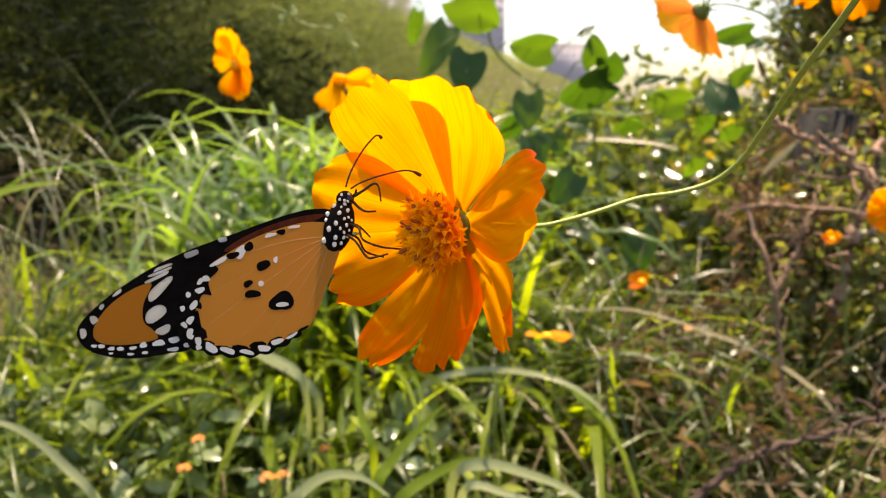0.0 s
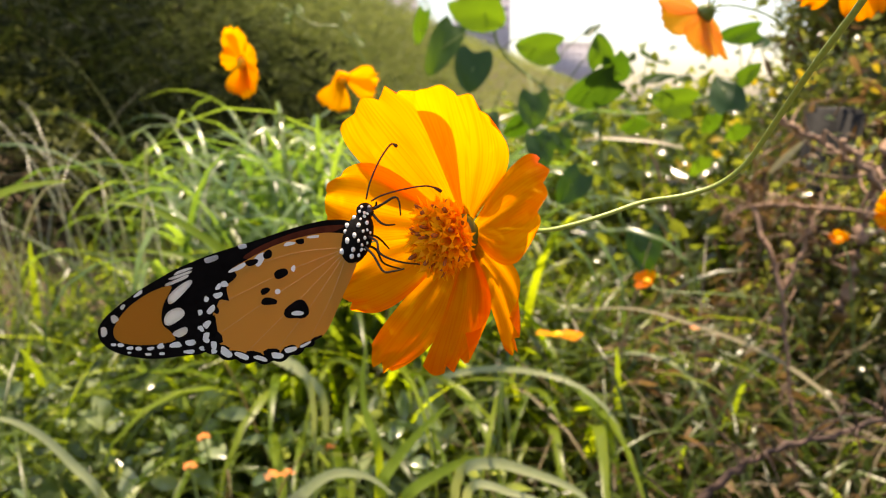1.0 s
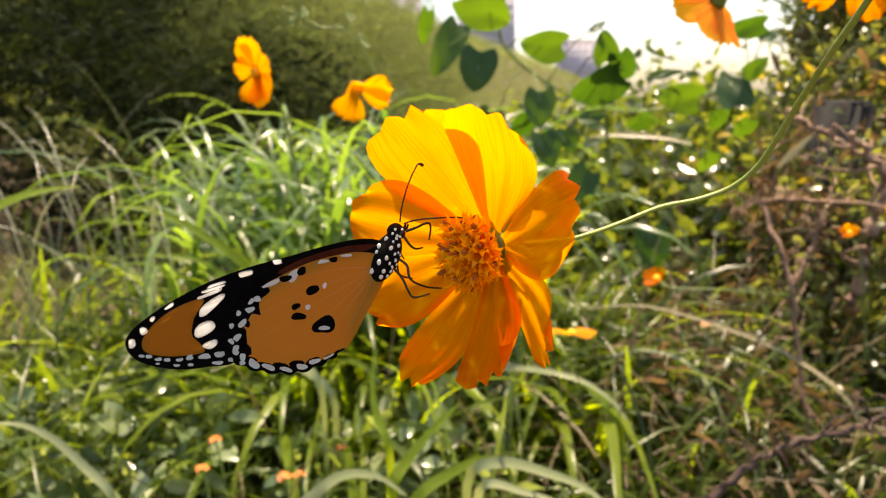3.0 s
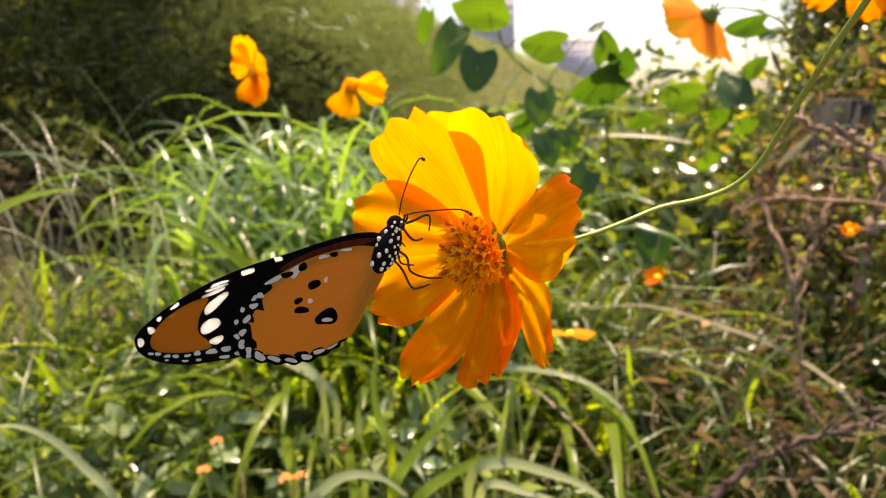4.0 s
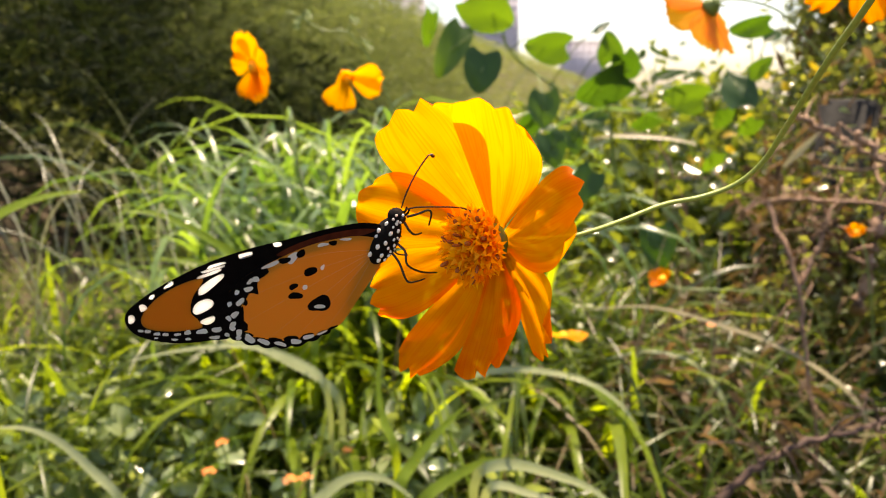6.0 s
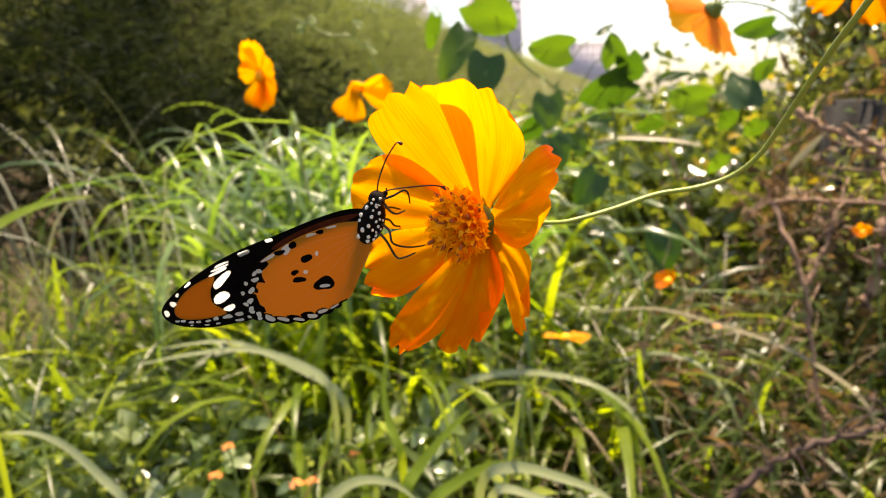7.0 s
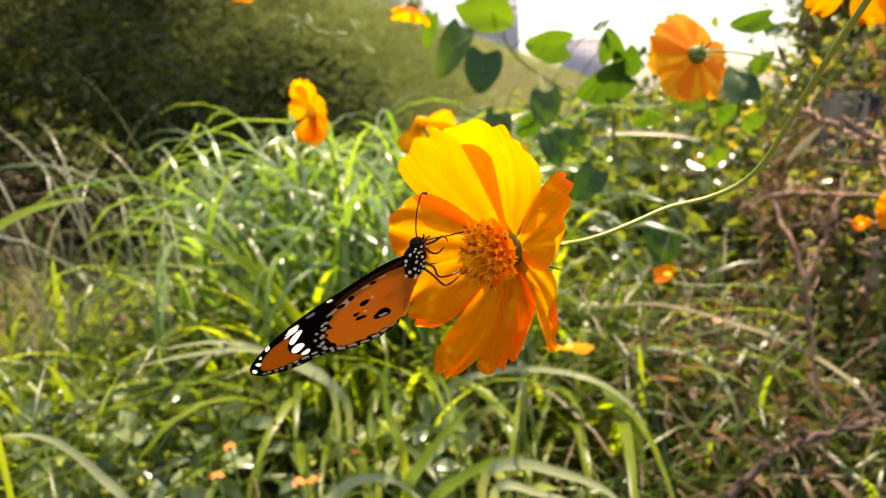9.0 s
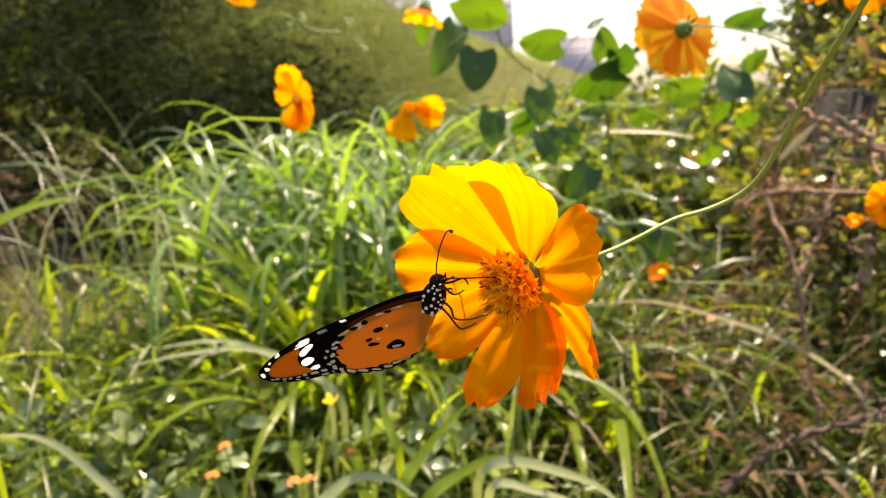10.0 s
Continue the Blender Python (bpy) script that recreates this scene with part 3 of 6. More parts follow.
def butterfly():
    bf = empty("butterfly")
    tagged(bf, "tawny butterfly with black borders and white spots, wings closed, on flower", "butterfly")
    hind = spline(HIND, 190, True)
    # scalloped lower edge
    for i, p in enumerate(hind):
        s = i / 190
        if 0.33 < s < 0.74:
            p += (p - Vector((-14.0, -13.0, 0))).normalized() * 0.5 * abs(math.sin((s - 0.33) * 75))
    fore = spline(FORE, 150, True)
    bars = [(-18.02, -6.69, 1.3, 0.65, 12), (-22.33, -8.66, 1.9, 0.9, 20),
            (-26.17, -10.46, 2.6, 0.42, 21), (-26.53, -11.12, 3.1, 0.42, 22), (-26.91, -11.85, 3.4, 0.5, 25),
            (-26.59, -13.47, 4.3, 1.35, 44), (-27.14, -16.96, 3.1, 1.9, 32), (-26.12, -19.23, 2.1, 1.15, 32)]
    spots = [
                (-36.37, -19.20, 1.3, 0.9, 100), (-35.06, -17.41, 1.2, 0.9, 120), (-34.07, -15.70, 0.9, 0.5, 60), (-32.06, -13.82, 1.5, 0.45, 38),
                (-35.00, -20.98, 0.7, 0.45, 0), (-34.09, -21.05, 0.9, 0.5, 0), (-32.82, -21.45, 0.9, 0.5, 0), (-31.68, -21.53, 0.9, 0.5, 5), (-30.07, -21.52, 0.9, 0.5, 10),
                (-28.74, -21.19, 1.0, 0.7, 15), (-26.74, -21.02, 1.6, 0.8, 10), (-24.71, -20.69, 1.4, 0.9, 10), (-32.88, -22.10, 0.5, 0.3, 0), (-30.38, -22.34, 0.9, 0.35, 0),
                (-28.53, -22.25, 0.8, 0.4, 0), (-24.83, -21.98, 1.4, 0.6, 5), (-22.87, -21.49, 1.2, 0.7, 10)]
    marks = [(p, k, 0.55 if k < 5 else 0.85) for k, p in enumerate(bars)] + [(p, k, 0.8) for k, p in enumerate(spots)]
    rust = spline([(-27.67, -12.66, 0), (-30.59, -13.65, 0), (-33.48, -15.94, 0), (-35.11, -18.79, 0), (-34.28, -20.57, 0), (-30.87, -21.04, 0), (-26.99, -20.45, 0), (-27.49, -19.16, 0), (-28.68, -17.94, 0), (-28.69, -15.51, 0)], 60, True)
    gaps = [blob(*p, k, sq, 0.97) for p, k, sq in marks[:12]]
    hub = sum(rust, Vector((0, 0, 0))) / len(rust)
    gaps.append([hub + (p - hub) * 0.96 for p in rust])
    for side in (0, 1):
        zf, zh = (-0.25, 0.0) if side == 0 else (-0.6, -0.75)
        fw = wing_plate("forewing", bf, fore, zf, M_BLACK, "black forewing with rust patch and white bars", gaps[2:] if side else gaps)
        hw = wing_plate("hindwing", bf, hind, zh, M_WING, "tawny hindwing with black and white border")
        z1, z2 = zf + 0.025, zf + 0.04
        for n, (p, k, sq) in enumerate(marks[2:12] if side else marks):
            patch("white_bar" if n < 8 else "white_spot", fw, *p, z2, M_WHITE if n < 12 else M_GREYW, k, sq)
        wing_plate("rust_patch", fw, rust, z1, M_WING_FORE)
        if side:
            continue
        wing_plate("base_patch", fw, spline([(-3.23, -3.13, 0), (-7.09, -3.47, 0), (-11.81, -4.88, 0), (-15.81, -6.76, 0), (-17.87, -8.40, 0), (-15.17, -8.14, 0), (-11.14, -5.93, 0), (-5.65, -4.44, 0)], 50, True), z1, M_MAROON)
        # hindwing: black border, spots, veins
        z1, z2, z3 = zh + 0.02, zh + 0.035, zh + 0.05
        run = hind[int(0.245 * 190):int(0.78 * 190)]

        def inner(s):
            wide = 3.6 if s < 0.36 else 3.6 - (s - 0.36) / 0.12 * 1.7 if s < 0.48 else 1.9 - 1.6 * max(0, s - 0.75) / 0.25
            if s < 0.1:
                wide *= 0.35 + 6.5 * s
            return wide * (0.84 + 0.16 * math.cos(s * 62))
        band("black_border", hw, run, z1, M_BLACK, inner)
        for k in range(24):
            s = 0.06 + 0.86 * k / 23
            i = int(s * (len(run) - 1))
            p = run[i]
            t = (run[min(i + 2, len(run) - 1)] - run[max(i - 2, 0)]).normalized()
            nrm = Vector((-t.y, t.x, 0))
            an = math.degrees(math.atan2(t.y, t.x))
            w = inner(s)
            if s < 0.5:
                q = p + nrm * w * (0.30 if k % 2 else 0.68)
                patch("border_spot", hw, q.x, q.y, (0.95 if k % 2 else 1.3) * (0.85 + 0.3 * math.sin(k * 5.1) ** 2), (0.6 if k % 2 else 0.8), an + (20 if k % 2 else -30), z2, M_GREYW, k, 0.75)
            elif k % 2 == 0:
                q = p + nrm * w * 0.55
                patch("border_spot", hw, q.x, q.y, 2.1 * (1.25 - 0.5 * s), w * 0.5, an, z2, M_GREYW, k, 0.75)
        for x, y, a, b, an in [(-12.4, -10.6, 1.9, 1.5, 20), (-14.6, -13.2, 1.3, 1.0, 35), (-14.0, -14.7, 2.1, 1.2, 0), (-9.75, -5.76, 1.3, 0.8, 10),
                               (-14.37, -7.81, 1.4, 1.2, 30), (-16.62, -9.04, 1.7, 1.0, 20)]:
            patch("black_spot", hw, x, y, a, b, an, z1 + 0.008, M_BLACK, 3, 0.85)
        for x, y, a, b, an in [(-15.51, -8.55, 2.2, 1.3, 55), (-18.54, -9.86, 2.6, 0.7, 30), (-11.31, -6.17, 1.6, 0.6, 12), (-7.84, -5.02, 2.0, 0.4, 8), (-10.65, -9.82, 0.6, 0.9, 0), (-12.79, -13.24, 0.8, 0.8, 0)]:
            patch("grey_spot", hw, x, y, a, b, an, z1 + 0.005, M_GREYW, 5, 0.9)
        eye = patch("ring_spot", hw, -9.89, -15.91, 3.4, 2.9, 35, z1 + 0.008, M_BLACK, 2)
        patch("white_centre", eye, -9.86, -16.39, 1.7, 0.75, 5, z2 + 0.012, M_GREYW, 4)
        root = Vector((-2.53, -6.46, 0))
        for k, (x, y) in enumerate([(-18.41, -10.18), (-21.57, -15.48), (-21.59, -19.94), (-16.79, -21.95), (-12.55, -21.68), (-7.80, -19.87)]):
            e = Vector((x, y, 0))
            m = root.lerp(e, 0.5) + Vector((0.3, 0.9 - 0.25 * k, 0))
            tube("vein", [Vector((q.x, q.y, zh - 0.012)) * MM for q in (root, m, e)], 0.034 * MM, M_VEIN, hw, 12, 5, 0.6)
    # body
    def ellipsoid(name, c, r, ang, mat, parent, seg=16, ring=12):
        bm = bmesh.new()
        bmesh.ops.create_uvsphere(bm, u_segments=seg, v_segments=ring, radius=1.0)
        bmesh.ops.transform(bm, matrix=Matrix.Translation(Vector(c) * MM) @ pose(0, 0, 0, 0, 0, ang) @ Matrix.Diagonal((r[0] * MM, r[1] * MM, r[2] * MM, 1)), verts=bm.verts)
        return part(name, bm, mat, parent)
    zc = -0.7
    tx, ty = -1.34, -5.07
    thorax = ellipsoid("thorax", (tx, ty, zc), (2.3, 4.2, 2.0), -18, M_BODY, bf, 22, 16)
    hx, hy = -0.19, -0.84
    head = ellipsoid("head", (hx, hy, zc), (1.35, 1.35, 1.45), 0, M_BODY, bf)
    ax, ay = -4.00, -11.74
    ellipsoid("abdomen", (ax, ay, zc - 0.05), (1.0, 6.5, 0.55), -14, M_BODY, bf)
    for dz in (0.95, -0.95):
        ellipsoid("eye", (hx + 0.55, hy - 0.1, zc + dz), (0.75, 0.8, 0.6), 0, M_EYE, head)
        tube("palp", [Vector((hx + 0.9, hy + 0.2, zc + dz * 0.4)) * MM, Vector((hx + 1.6, hy + 0.8, zc + dz * 0.5)) * MM, Vector((hx + 1.7, hy + 1.5, zc + dz * 0.5)) * MM], 0.28 * MM, M_BODY, head, 6, 6, 0.4)
    rnd = random.Random(8)
    dots = [(-1.90, -1.91, 1.0), (-2.92, -3.13, 1.2), (-0.93, -2.23, 0.6), (-0.35, -1.74, 0.9), (-1.25, -3.20, 1.0), (0.02, -2.79, 0.9), (0.07, -3.85, 0.6), (-0.56, -4.09, 0.7), (-1.84, -4.75, 1.0), (-2.84, -5.56, 1.2),
            (-1.23, -5.56, 0.7), (-0.27, -5.06, 0.8), (0.13, -5.79, 0.6), (-0.67, -6.12, 0.7), (-3.51, -7.11, 1.3), (-1.96, -6.86, 1.0), (-0.73, -6.85, 0.8), (-2.12, -7.83, 1.1), (-1.11, -7.67, 0.8), (-0.18, -6.69, 0.6), (0.57, -4.25, 0.6), (-3.17, -4.10, 0.8)]
    for x, y, s in dots:
        c, w = math.cos(radians(-18)), math.sin(radians(-18))
        dx, dy = x - tx, y - ty
        u, v = (dx * c + dy * w) / 2.3, (-dx * w + dy * c) / 4.2
        k = u * u + v * v
        if k > 0.86:
            u, v = u * 0.92 / math.sqrt(k), v * 0.92 / math.sqrt(k)
            k = 0.846
        z = zc + 2.0 * math.sqrt(1 - k)
        u, v = u * 2.3, v * 4.2
        ellipsoid("white_dot", (tx + u * c - v * w, ty + u * w + v * c, z), (0.32 * s, 0.42 * s, 0.2), rnd.uniform(-30, 30), M_DOT, thorax, 8, 6)
    for dx, dy in ((-0.6, 0.5), (0.5, 0.6), (-0.2, -0.4), (0.3, -0.5), (-0.9, -0.2)):
        ellipsoid("white_dot", (hx + dx, hy + dy, zc + 1.5 * math.sqrt(1 - min(0.8, (dx * dx + dy * dy) / 2))), (0.25, 0.25, 0.15), 0, M_DOT, head, 8, 6)
    # antennae and legs
    for k, pts in enumerate([[(-0.12, 0.86, 0.3), (0.72, 3.30, 0.8), (2.41, 6.3, 1.2), (4.15, 8.4, 1.4), (4.85, 8.75, 1.3), (5.45, 8.3, 1.2)],
                             [(0.63, 0.62, 0.2), (2.16, 1.44, 1.0), (4.9, 2.2, 2.2), (8.0, 2.75, 3.2), (9.6, 2.6, 3.5), (10.9, 1.95, 3.5)]]):
        o = tube("antenna", [Vector((x, y, z)) * MM for x, y, z in pts], 0.13 * MM, M_ANTENNA, bf, 30, 6, 1.0, (0.2, 2.3))
        if k == 0:
            at = Matrix.Translation(Vector(pts[0]) * MM)
            MOVES.append((o, [(t, at @ pose(0, 0, 0, f, 0, a) @ at.inverted()) for t, f, a in
                              [(0, 0, -1), (0.5, 0, 2), (1, 0, 8), (1.5, 0, 14), (2.5, 0, 24), (4, 0, 20), (5, 0, 15), (5.5, 0, 20), (7, 0, 10), (7.5, -10, 7), (8.2, -52, 24), (8.5, -52, 24), (8.7, -52, 16), (9, -30, 12), (10, -30, 12)]]))
    for pts in [[(0.29, -4.82, 0.6), (1.45, -5.63, 1.8), (1.89, -7.49, 2.8), (4.70, -8.61, 2.6), (7.96, -8.92, 1.8)],
                [(-0.16, -6.44, 0.6), (0.96, -7.66, 1.8), (2.35, -10.09, 3.0), (3.80, -10.08, 3.2), (5.52, -9.66, 2.8)],
                [(1.14, -0.51, 0.2), (2.43, 0.22, 0.8), (4.05, 1.21, 1.2), (4.76, 0.64, 1.2), (5.11, -1.47, 0.6)],
                [(0.91, -1.33, 0.2), (1.88, -2.54, 0.9), (2.90, -3.02, 1.0), (4.30, -2.85, 0.4)],
                [(-0.39, -5.63, -2.2), (1.83, -6.43, -3.4), (3.18, -8.46, -4.5), (6.17, -9.26, -6.0)],
                [(-0.55, -4.01, -2.4), (2.01, -4.40, -4.0), (4.17, -6.02, -6.0)]]:
        c = [Vector((x, y, z)) * MM for x, y, z in pts]
        tube("leg", c, 0.24 * MM, M_LEG, bf, 20, 6, 0.55)
    return bf


FLY_ROWS = [
    (0, pose(-0.0146, 0.1046, 0.4864, 71.9, 1.5, 13.7)),
    (0.5, pose(-0.0103, 0.1016, 0.4797, 90.1, 0.7, 25.2)),
    (1, pose(-0.0124, 0.1045, 0.4844, 73.6, 3.6, 10.6)),
    (1.2, pose(-0.0113, 0.1035, 0.4846, 81.3, 7.1, 18.7)),
    (1.5, pose(-0.0083, 0.1014, 0.4818, 94.4, 10.3, 31.7)),
    (2, pose(-0.0099, 0.1048, 0.4813, 90.9, 10.7, 20.9)),
    (2.5, pose(-0.0082, 0.1048, 0.4791, 87.9, 12.0, 26.5)),
    (2.7, pose(-0.0084, 0.1054, 0.4811, 88.9, 11.2, 26.4)),
    (3.8, pose(-0.0093, 0.1061, 0.4800, 94.7, 7.7, 25.4)),
    (4, pose(-0.0090, 0.1067, 0.4820, 95.8, 7.1, 25.2)),
    (4.5, pose(-0.0085, 0.1080, 0.4817, 90.5, 9.1, 26.7)),
    (4.7, pose(-0.0123, 0.1103, 0.4839, 92.9, 6.9, 22.4)),
    (5, pose(-0.0100, 0.1123, 0.4783, 96.9, 4.6, 15.5)),
    (5.2, pose(-0.0089, 0.1085, 0.4780, 97.0, 9.8, 24.6)),
    (5.5, pose(-0.0054, 0.1042, 0.4841, 98.3, 18.7, 37.7)),
    (5.7, pose(-0.0084, 0.1050, 0.4839, 99.7, 15.6, 34.6)),
    (6.8, pose(-0.0105, 0.1097, 0.4828, 108.2, 0.8, 14.9)),
    (7, pose(-0.0140, 0.1111, 0.4861, 110.0, -1.5, 10.9)),
    (7.2, pose(-0.0114, 0.1095, 0.4793, 113.1, -3.3, 14.9)),
    (7.5, pose(-0.0071, 0.1074, 0.4710, 117.5, -5.9, 20.9)),
    (7.8, pose(-0.0114, 0.1163, 0.4726, 112.8, -0.9, -0.5)),
    (8, pose(-0.0116, 0.1214, 0.4670, 121.6, -1.8, -5.7)),
    (8.2, pose(-0.0021, 0.1188, 0.4631, 109.4, 22.3, -39.9)),
    (8.5, pose(0.0085, 0.1220, 0.4454, 117.0, 15.0, -29.9)),
    (8.7, pose(-0.0017, 0.1300, 0.4562, 113.6, 11.0, -24.4)),
    (8.8, pose(-0.0060, 0.1288, 0.4616, 123.1, -2.8, -10.6)),
    (9, pose(-0.0082, 0.1195, 0.4759, 128.0, -16.1, 13.6)),
    (9.2, pose(0.0008, 0.1075, 0.4757, 130.5, -2.2, 18.7)),
    (9.3, pose(0.0023, 0.1049, 0.4783, 133.0, 5.9, 17.5)),
    (9.5, pose(-0.0084, 0.1199, 0.4808, 123.4, 19.8, -12.2)),
    (9.7, pose(-0.0151, 0.1350, 0.4728, 124.3, -4.5, -24.0)),
    (9.8, pose(-0.0136, 0.1343, 0.4696, 126.0, -3.1, -20.1)),
    (10, pose(-0.0041, 0.1160, 0.4696, 124.7, -6.8, 3.0)),
]
fly = butterfly()


# ---- ground and far distance ----
def ground():
    verts, faces = [], []
    rad = [0.0, 0.3, 0.6, 1.0, 1.5, 2.2, 3.2, 5, 8, 13, 22, 40, 80, 160, 400, 1200, 4000]
    sides = 48
    for r in rad:
        for k in range(sides):
            a = 2 * math.pi * k / sides
            x, y = r * math.cos(a), r * math.sin(a)
            z = 0.03 * noise.noise(Vector((x * 1.3, y * 1.3, 0))) if r < 40 else 0.0
            verts.append((x, y, z))
    for i in range(len(rad) - 1):
        for k in range(sides):
            k2 = (k + 1) % sides
            faces.append((i * sides + k, i * sides + k2, (i + 1) * sides + k2, (i + 1) * sides + k))
    g = from_lists("ground", verts, faces, M_GROUND)
    return tagged(g, "dark soil and litter under the grass", "ground", "", "structure")


ground()

BANK_AZ = radians(14.0)
B_ALONG = Vector((math.sin(BANK_AZ), math.cos(BANK_AZ), 0))
B_LEFT = Vector((-math.cos(BANK_AZ), math.sin(BANK_AZ), 0))


def smooth(f):
    f = min(1.0, max(0.0, f))
    return f * f * (3 - 2 * f)


def bank_point(s, l):
    """A point of the bank's surface, s metres along, l metres to its side; it runs out at both ends and falls away behind."""
    f = smooth((l - 1.3) / 2.0) * smooth((13.0 - l) / 6.0) * smooth((s + 4.0) / 5.0) * smooth((110.0 - s) / 20.0)
    h = 1.6 * f + 0.12 * noise.noise(Vector((s * 0.5, l * 0.8, 3.0))) * f
    return B_ALONG * s + B_LEFT * l + Vector((0, 0, h - 0.02))


def bank():
    verts, faces = [], []
    ss = [-5.0 + 0.5 * i for i in range(14)] + [1.9 * 1.12 ** i for i in range(37)]
    ls = [1.2 + 0.2 * j for j in range(12)] + [4, 5, 6.5, 8, 9, 10, 11, 12, 13, 14]
    for s in ss:
        for l in ls:
            p = bank_point(s, l)
            if l in (1.2, 14) or s in (ss[0], ss[-1]):
                p.z = -0.1
            verts.append(p)
    n = len(ls)
    for i in range(len(ss) - 1):
        for j in range(n - 1):
            a = i * n + j
            faces.append((a, a + n, a + n + 1, a + 1))
    b = from_lists("bank", verts, faces, M_GROUND)
    return tagged(b, "earth bank overgrown with scrub beside the meadow", "bank", "", "structure")


bank()


def tower(name, place, w, d, h, turn, floors, bays, label):
    t = empty(name, Matrix.Translation(place) @ pose(0, 0, 0, 0, 0, turn))
    tagged(t, label, "building")
    bm = bmesh.new()
    bmesh.ops.create_cube(bm, size=1.0)
    bmesh.ops.transform(bm, matrix=Matrix.Translation((0, 0, h / 2)) @ Matrix.Diagonal((w, d, h, 1)), verts=bm.verts)
    part("wall", bm, M_TOWER, t)
    bm = bmesh.new()
    bmesh.ops.create_cube(bm, size=1.0)
    bmesh.ops.transform(bm, matrix=Matrix.Translation((0, 0, h + 0.6)) @ Matrix.Diagonal((w + 0.8, d + 0.8, 1.2, 1)), verts=bm.verts)
    part("roof", bm, M_TOWER, t)
    me = None
    for f in range(floors):
        for b in range(bays):
            if me is None:
                bm = bmesh.new()
                bmesh.ops.create_cube(bm, size=1.0)
                bmesh.ops.transform(bm, matrix=Matrix.Diagonal((w / bays * 0.5, 0.1, h / floors * 0.45, 1)), verts=bm.verts)
                me = bpy.data.meshes.new("window")
                bm.to_mesh(me)
                bm.free()
                me.materials.append(M_TOWER)
            o = new("window", me)
            o.parent = t
            o.location = ((b + 0.5) / bays * w - w / 2, -d / 2, (f + 0.5) / floors * h)
    return t


for place, w, d, h, turn, fl_, ba, lab in [
        ((13.5, 299.7), 20, 16, 50, 12, 13, 5, "pale concrete apartment tower far off in haze"),
        ((71.0, 414.0), 22, 16, 31, 10, 9, 6, "pale low apartment block far off in haze"),
        ((-24.5, 329.1), 18, 16, 50, 14, 13, 4, "tall bluish apartment tower far off in haze")]:
    tower("apartment_tower", (place[0], place[1], 0), w, d, h, turn, fl_, ba, lab)


# ---- grass and leaves in quantity ----
def blades(name, label, mat, n, place, height, width, lean, bend, seed, segs=6, fold=0.25, wind=(0.5, -0.2), knee=1.5):
    """n blades of grass as one mesh: each a folded strip that rises, leans and droops. place(rng) gives roots (n, 3)."""
    rng = np.random.default_rng(seed)
    root = place(rng, n)
    n = len(root)
    h = rng.uniform(*height, n)
    w = rng.uniform(*width, n) * 0.5
    az = rng.uniform(0, 2 * np.pi, n)
    dx, dy = np.cos(az) + wind[0], np.sin(az) + wind[1]
    ln = np.hypot(dx, dy) + 1e-6
    dx, dy = dx / ln, dy / ln
    le, be = rng.uniform(*lean, n), rng.uniform(*bend, n)
    tw = rng.uniform(-0.9, 0.9, n)
    verts = np.empty((n, segs + 1, 3, 3))
    x = np.zeros(n)
    z = np.zeros(n)
    for i in range(segs + 1):
        s = i / segs
        ang = le + be * s ** knee
        if i:
            x = x + np.sin(ang) * h / segs
            z = z + np.cos(ang) * h / segs
        ww = w * (0.75 + 0.5 * s) * (1 - s ** 2.6) + 0.0002
        sx, sy = -dy * np.cos(tw * s) + dx * np.sin(tw * s) * 0.5, dx * np.cos(tw * s) + dy * np.sin(tw * s) * 0.5
        cx, cy, cz = root[:, 0] + dx * x, root[:, 1] + dy * x, root[:, 2] + z
        up = np.sin(tw * s)
        for j, k in enumerate((-1, 0, 1)):
            verts[:, i, j, 0] = cx + sx * ww * k
            verts[:, i, j, 1] = cy + sy * ww * k
            verts[:, i, j, 2] = cz + (fold * ww if k else 0) + up * ww * k * 0.6
    base = np.arange(n)[:, None, None] * ((segs + 1) * 3)
    quad = np.array([[i * 3 + j, i * 3 + j + 1, i * 3 + j + 4, i * 3 + j + 3] for i in range(segs) for j in range(2)])
    faces = (base + quad[None]).reshape(-1, 4)
    ob = arrays(name, verts.reshape(-1, 3), faces, mat)
    return tagged(ob, label, "grass", "", "stuff")


def arrays(name, verts, faces, mat):
    me = bpy.data.meshes.new(name)
    me.vertices.add(len(verts))
    me.vertices.foreach_set("co", np.ascontiguousarray(verts, dtype=np.float32).ravel())
    k = faces.shape[1]
    me.loops.add(len(faces) * k)
    me.loops.foreach_set("vertex_index", np.ascontiguousarray(faces, dtype=np.int32).ravel())
    me.polygons.add(len(faces))
    me.polygons.foreach_set("loop_start", np.arange(0, len(faces) * k, k, dtype=np.int32))
    me.polygons.foreach_set("use_smooth", np.ones(len(faces), dtype=bool))
    me.materials.append(mat)
    me.update(calc_edges=True)
    return new(name, me)


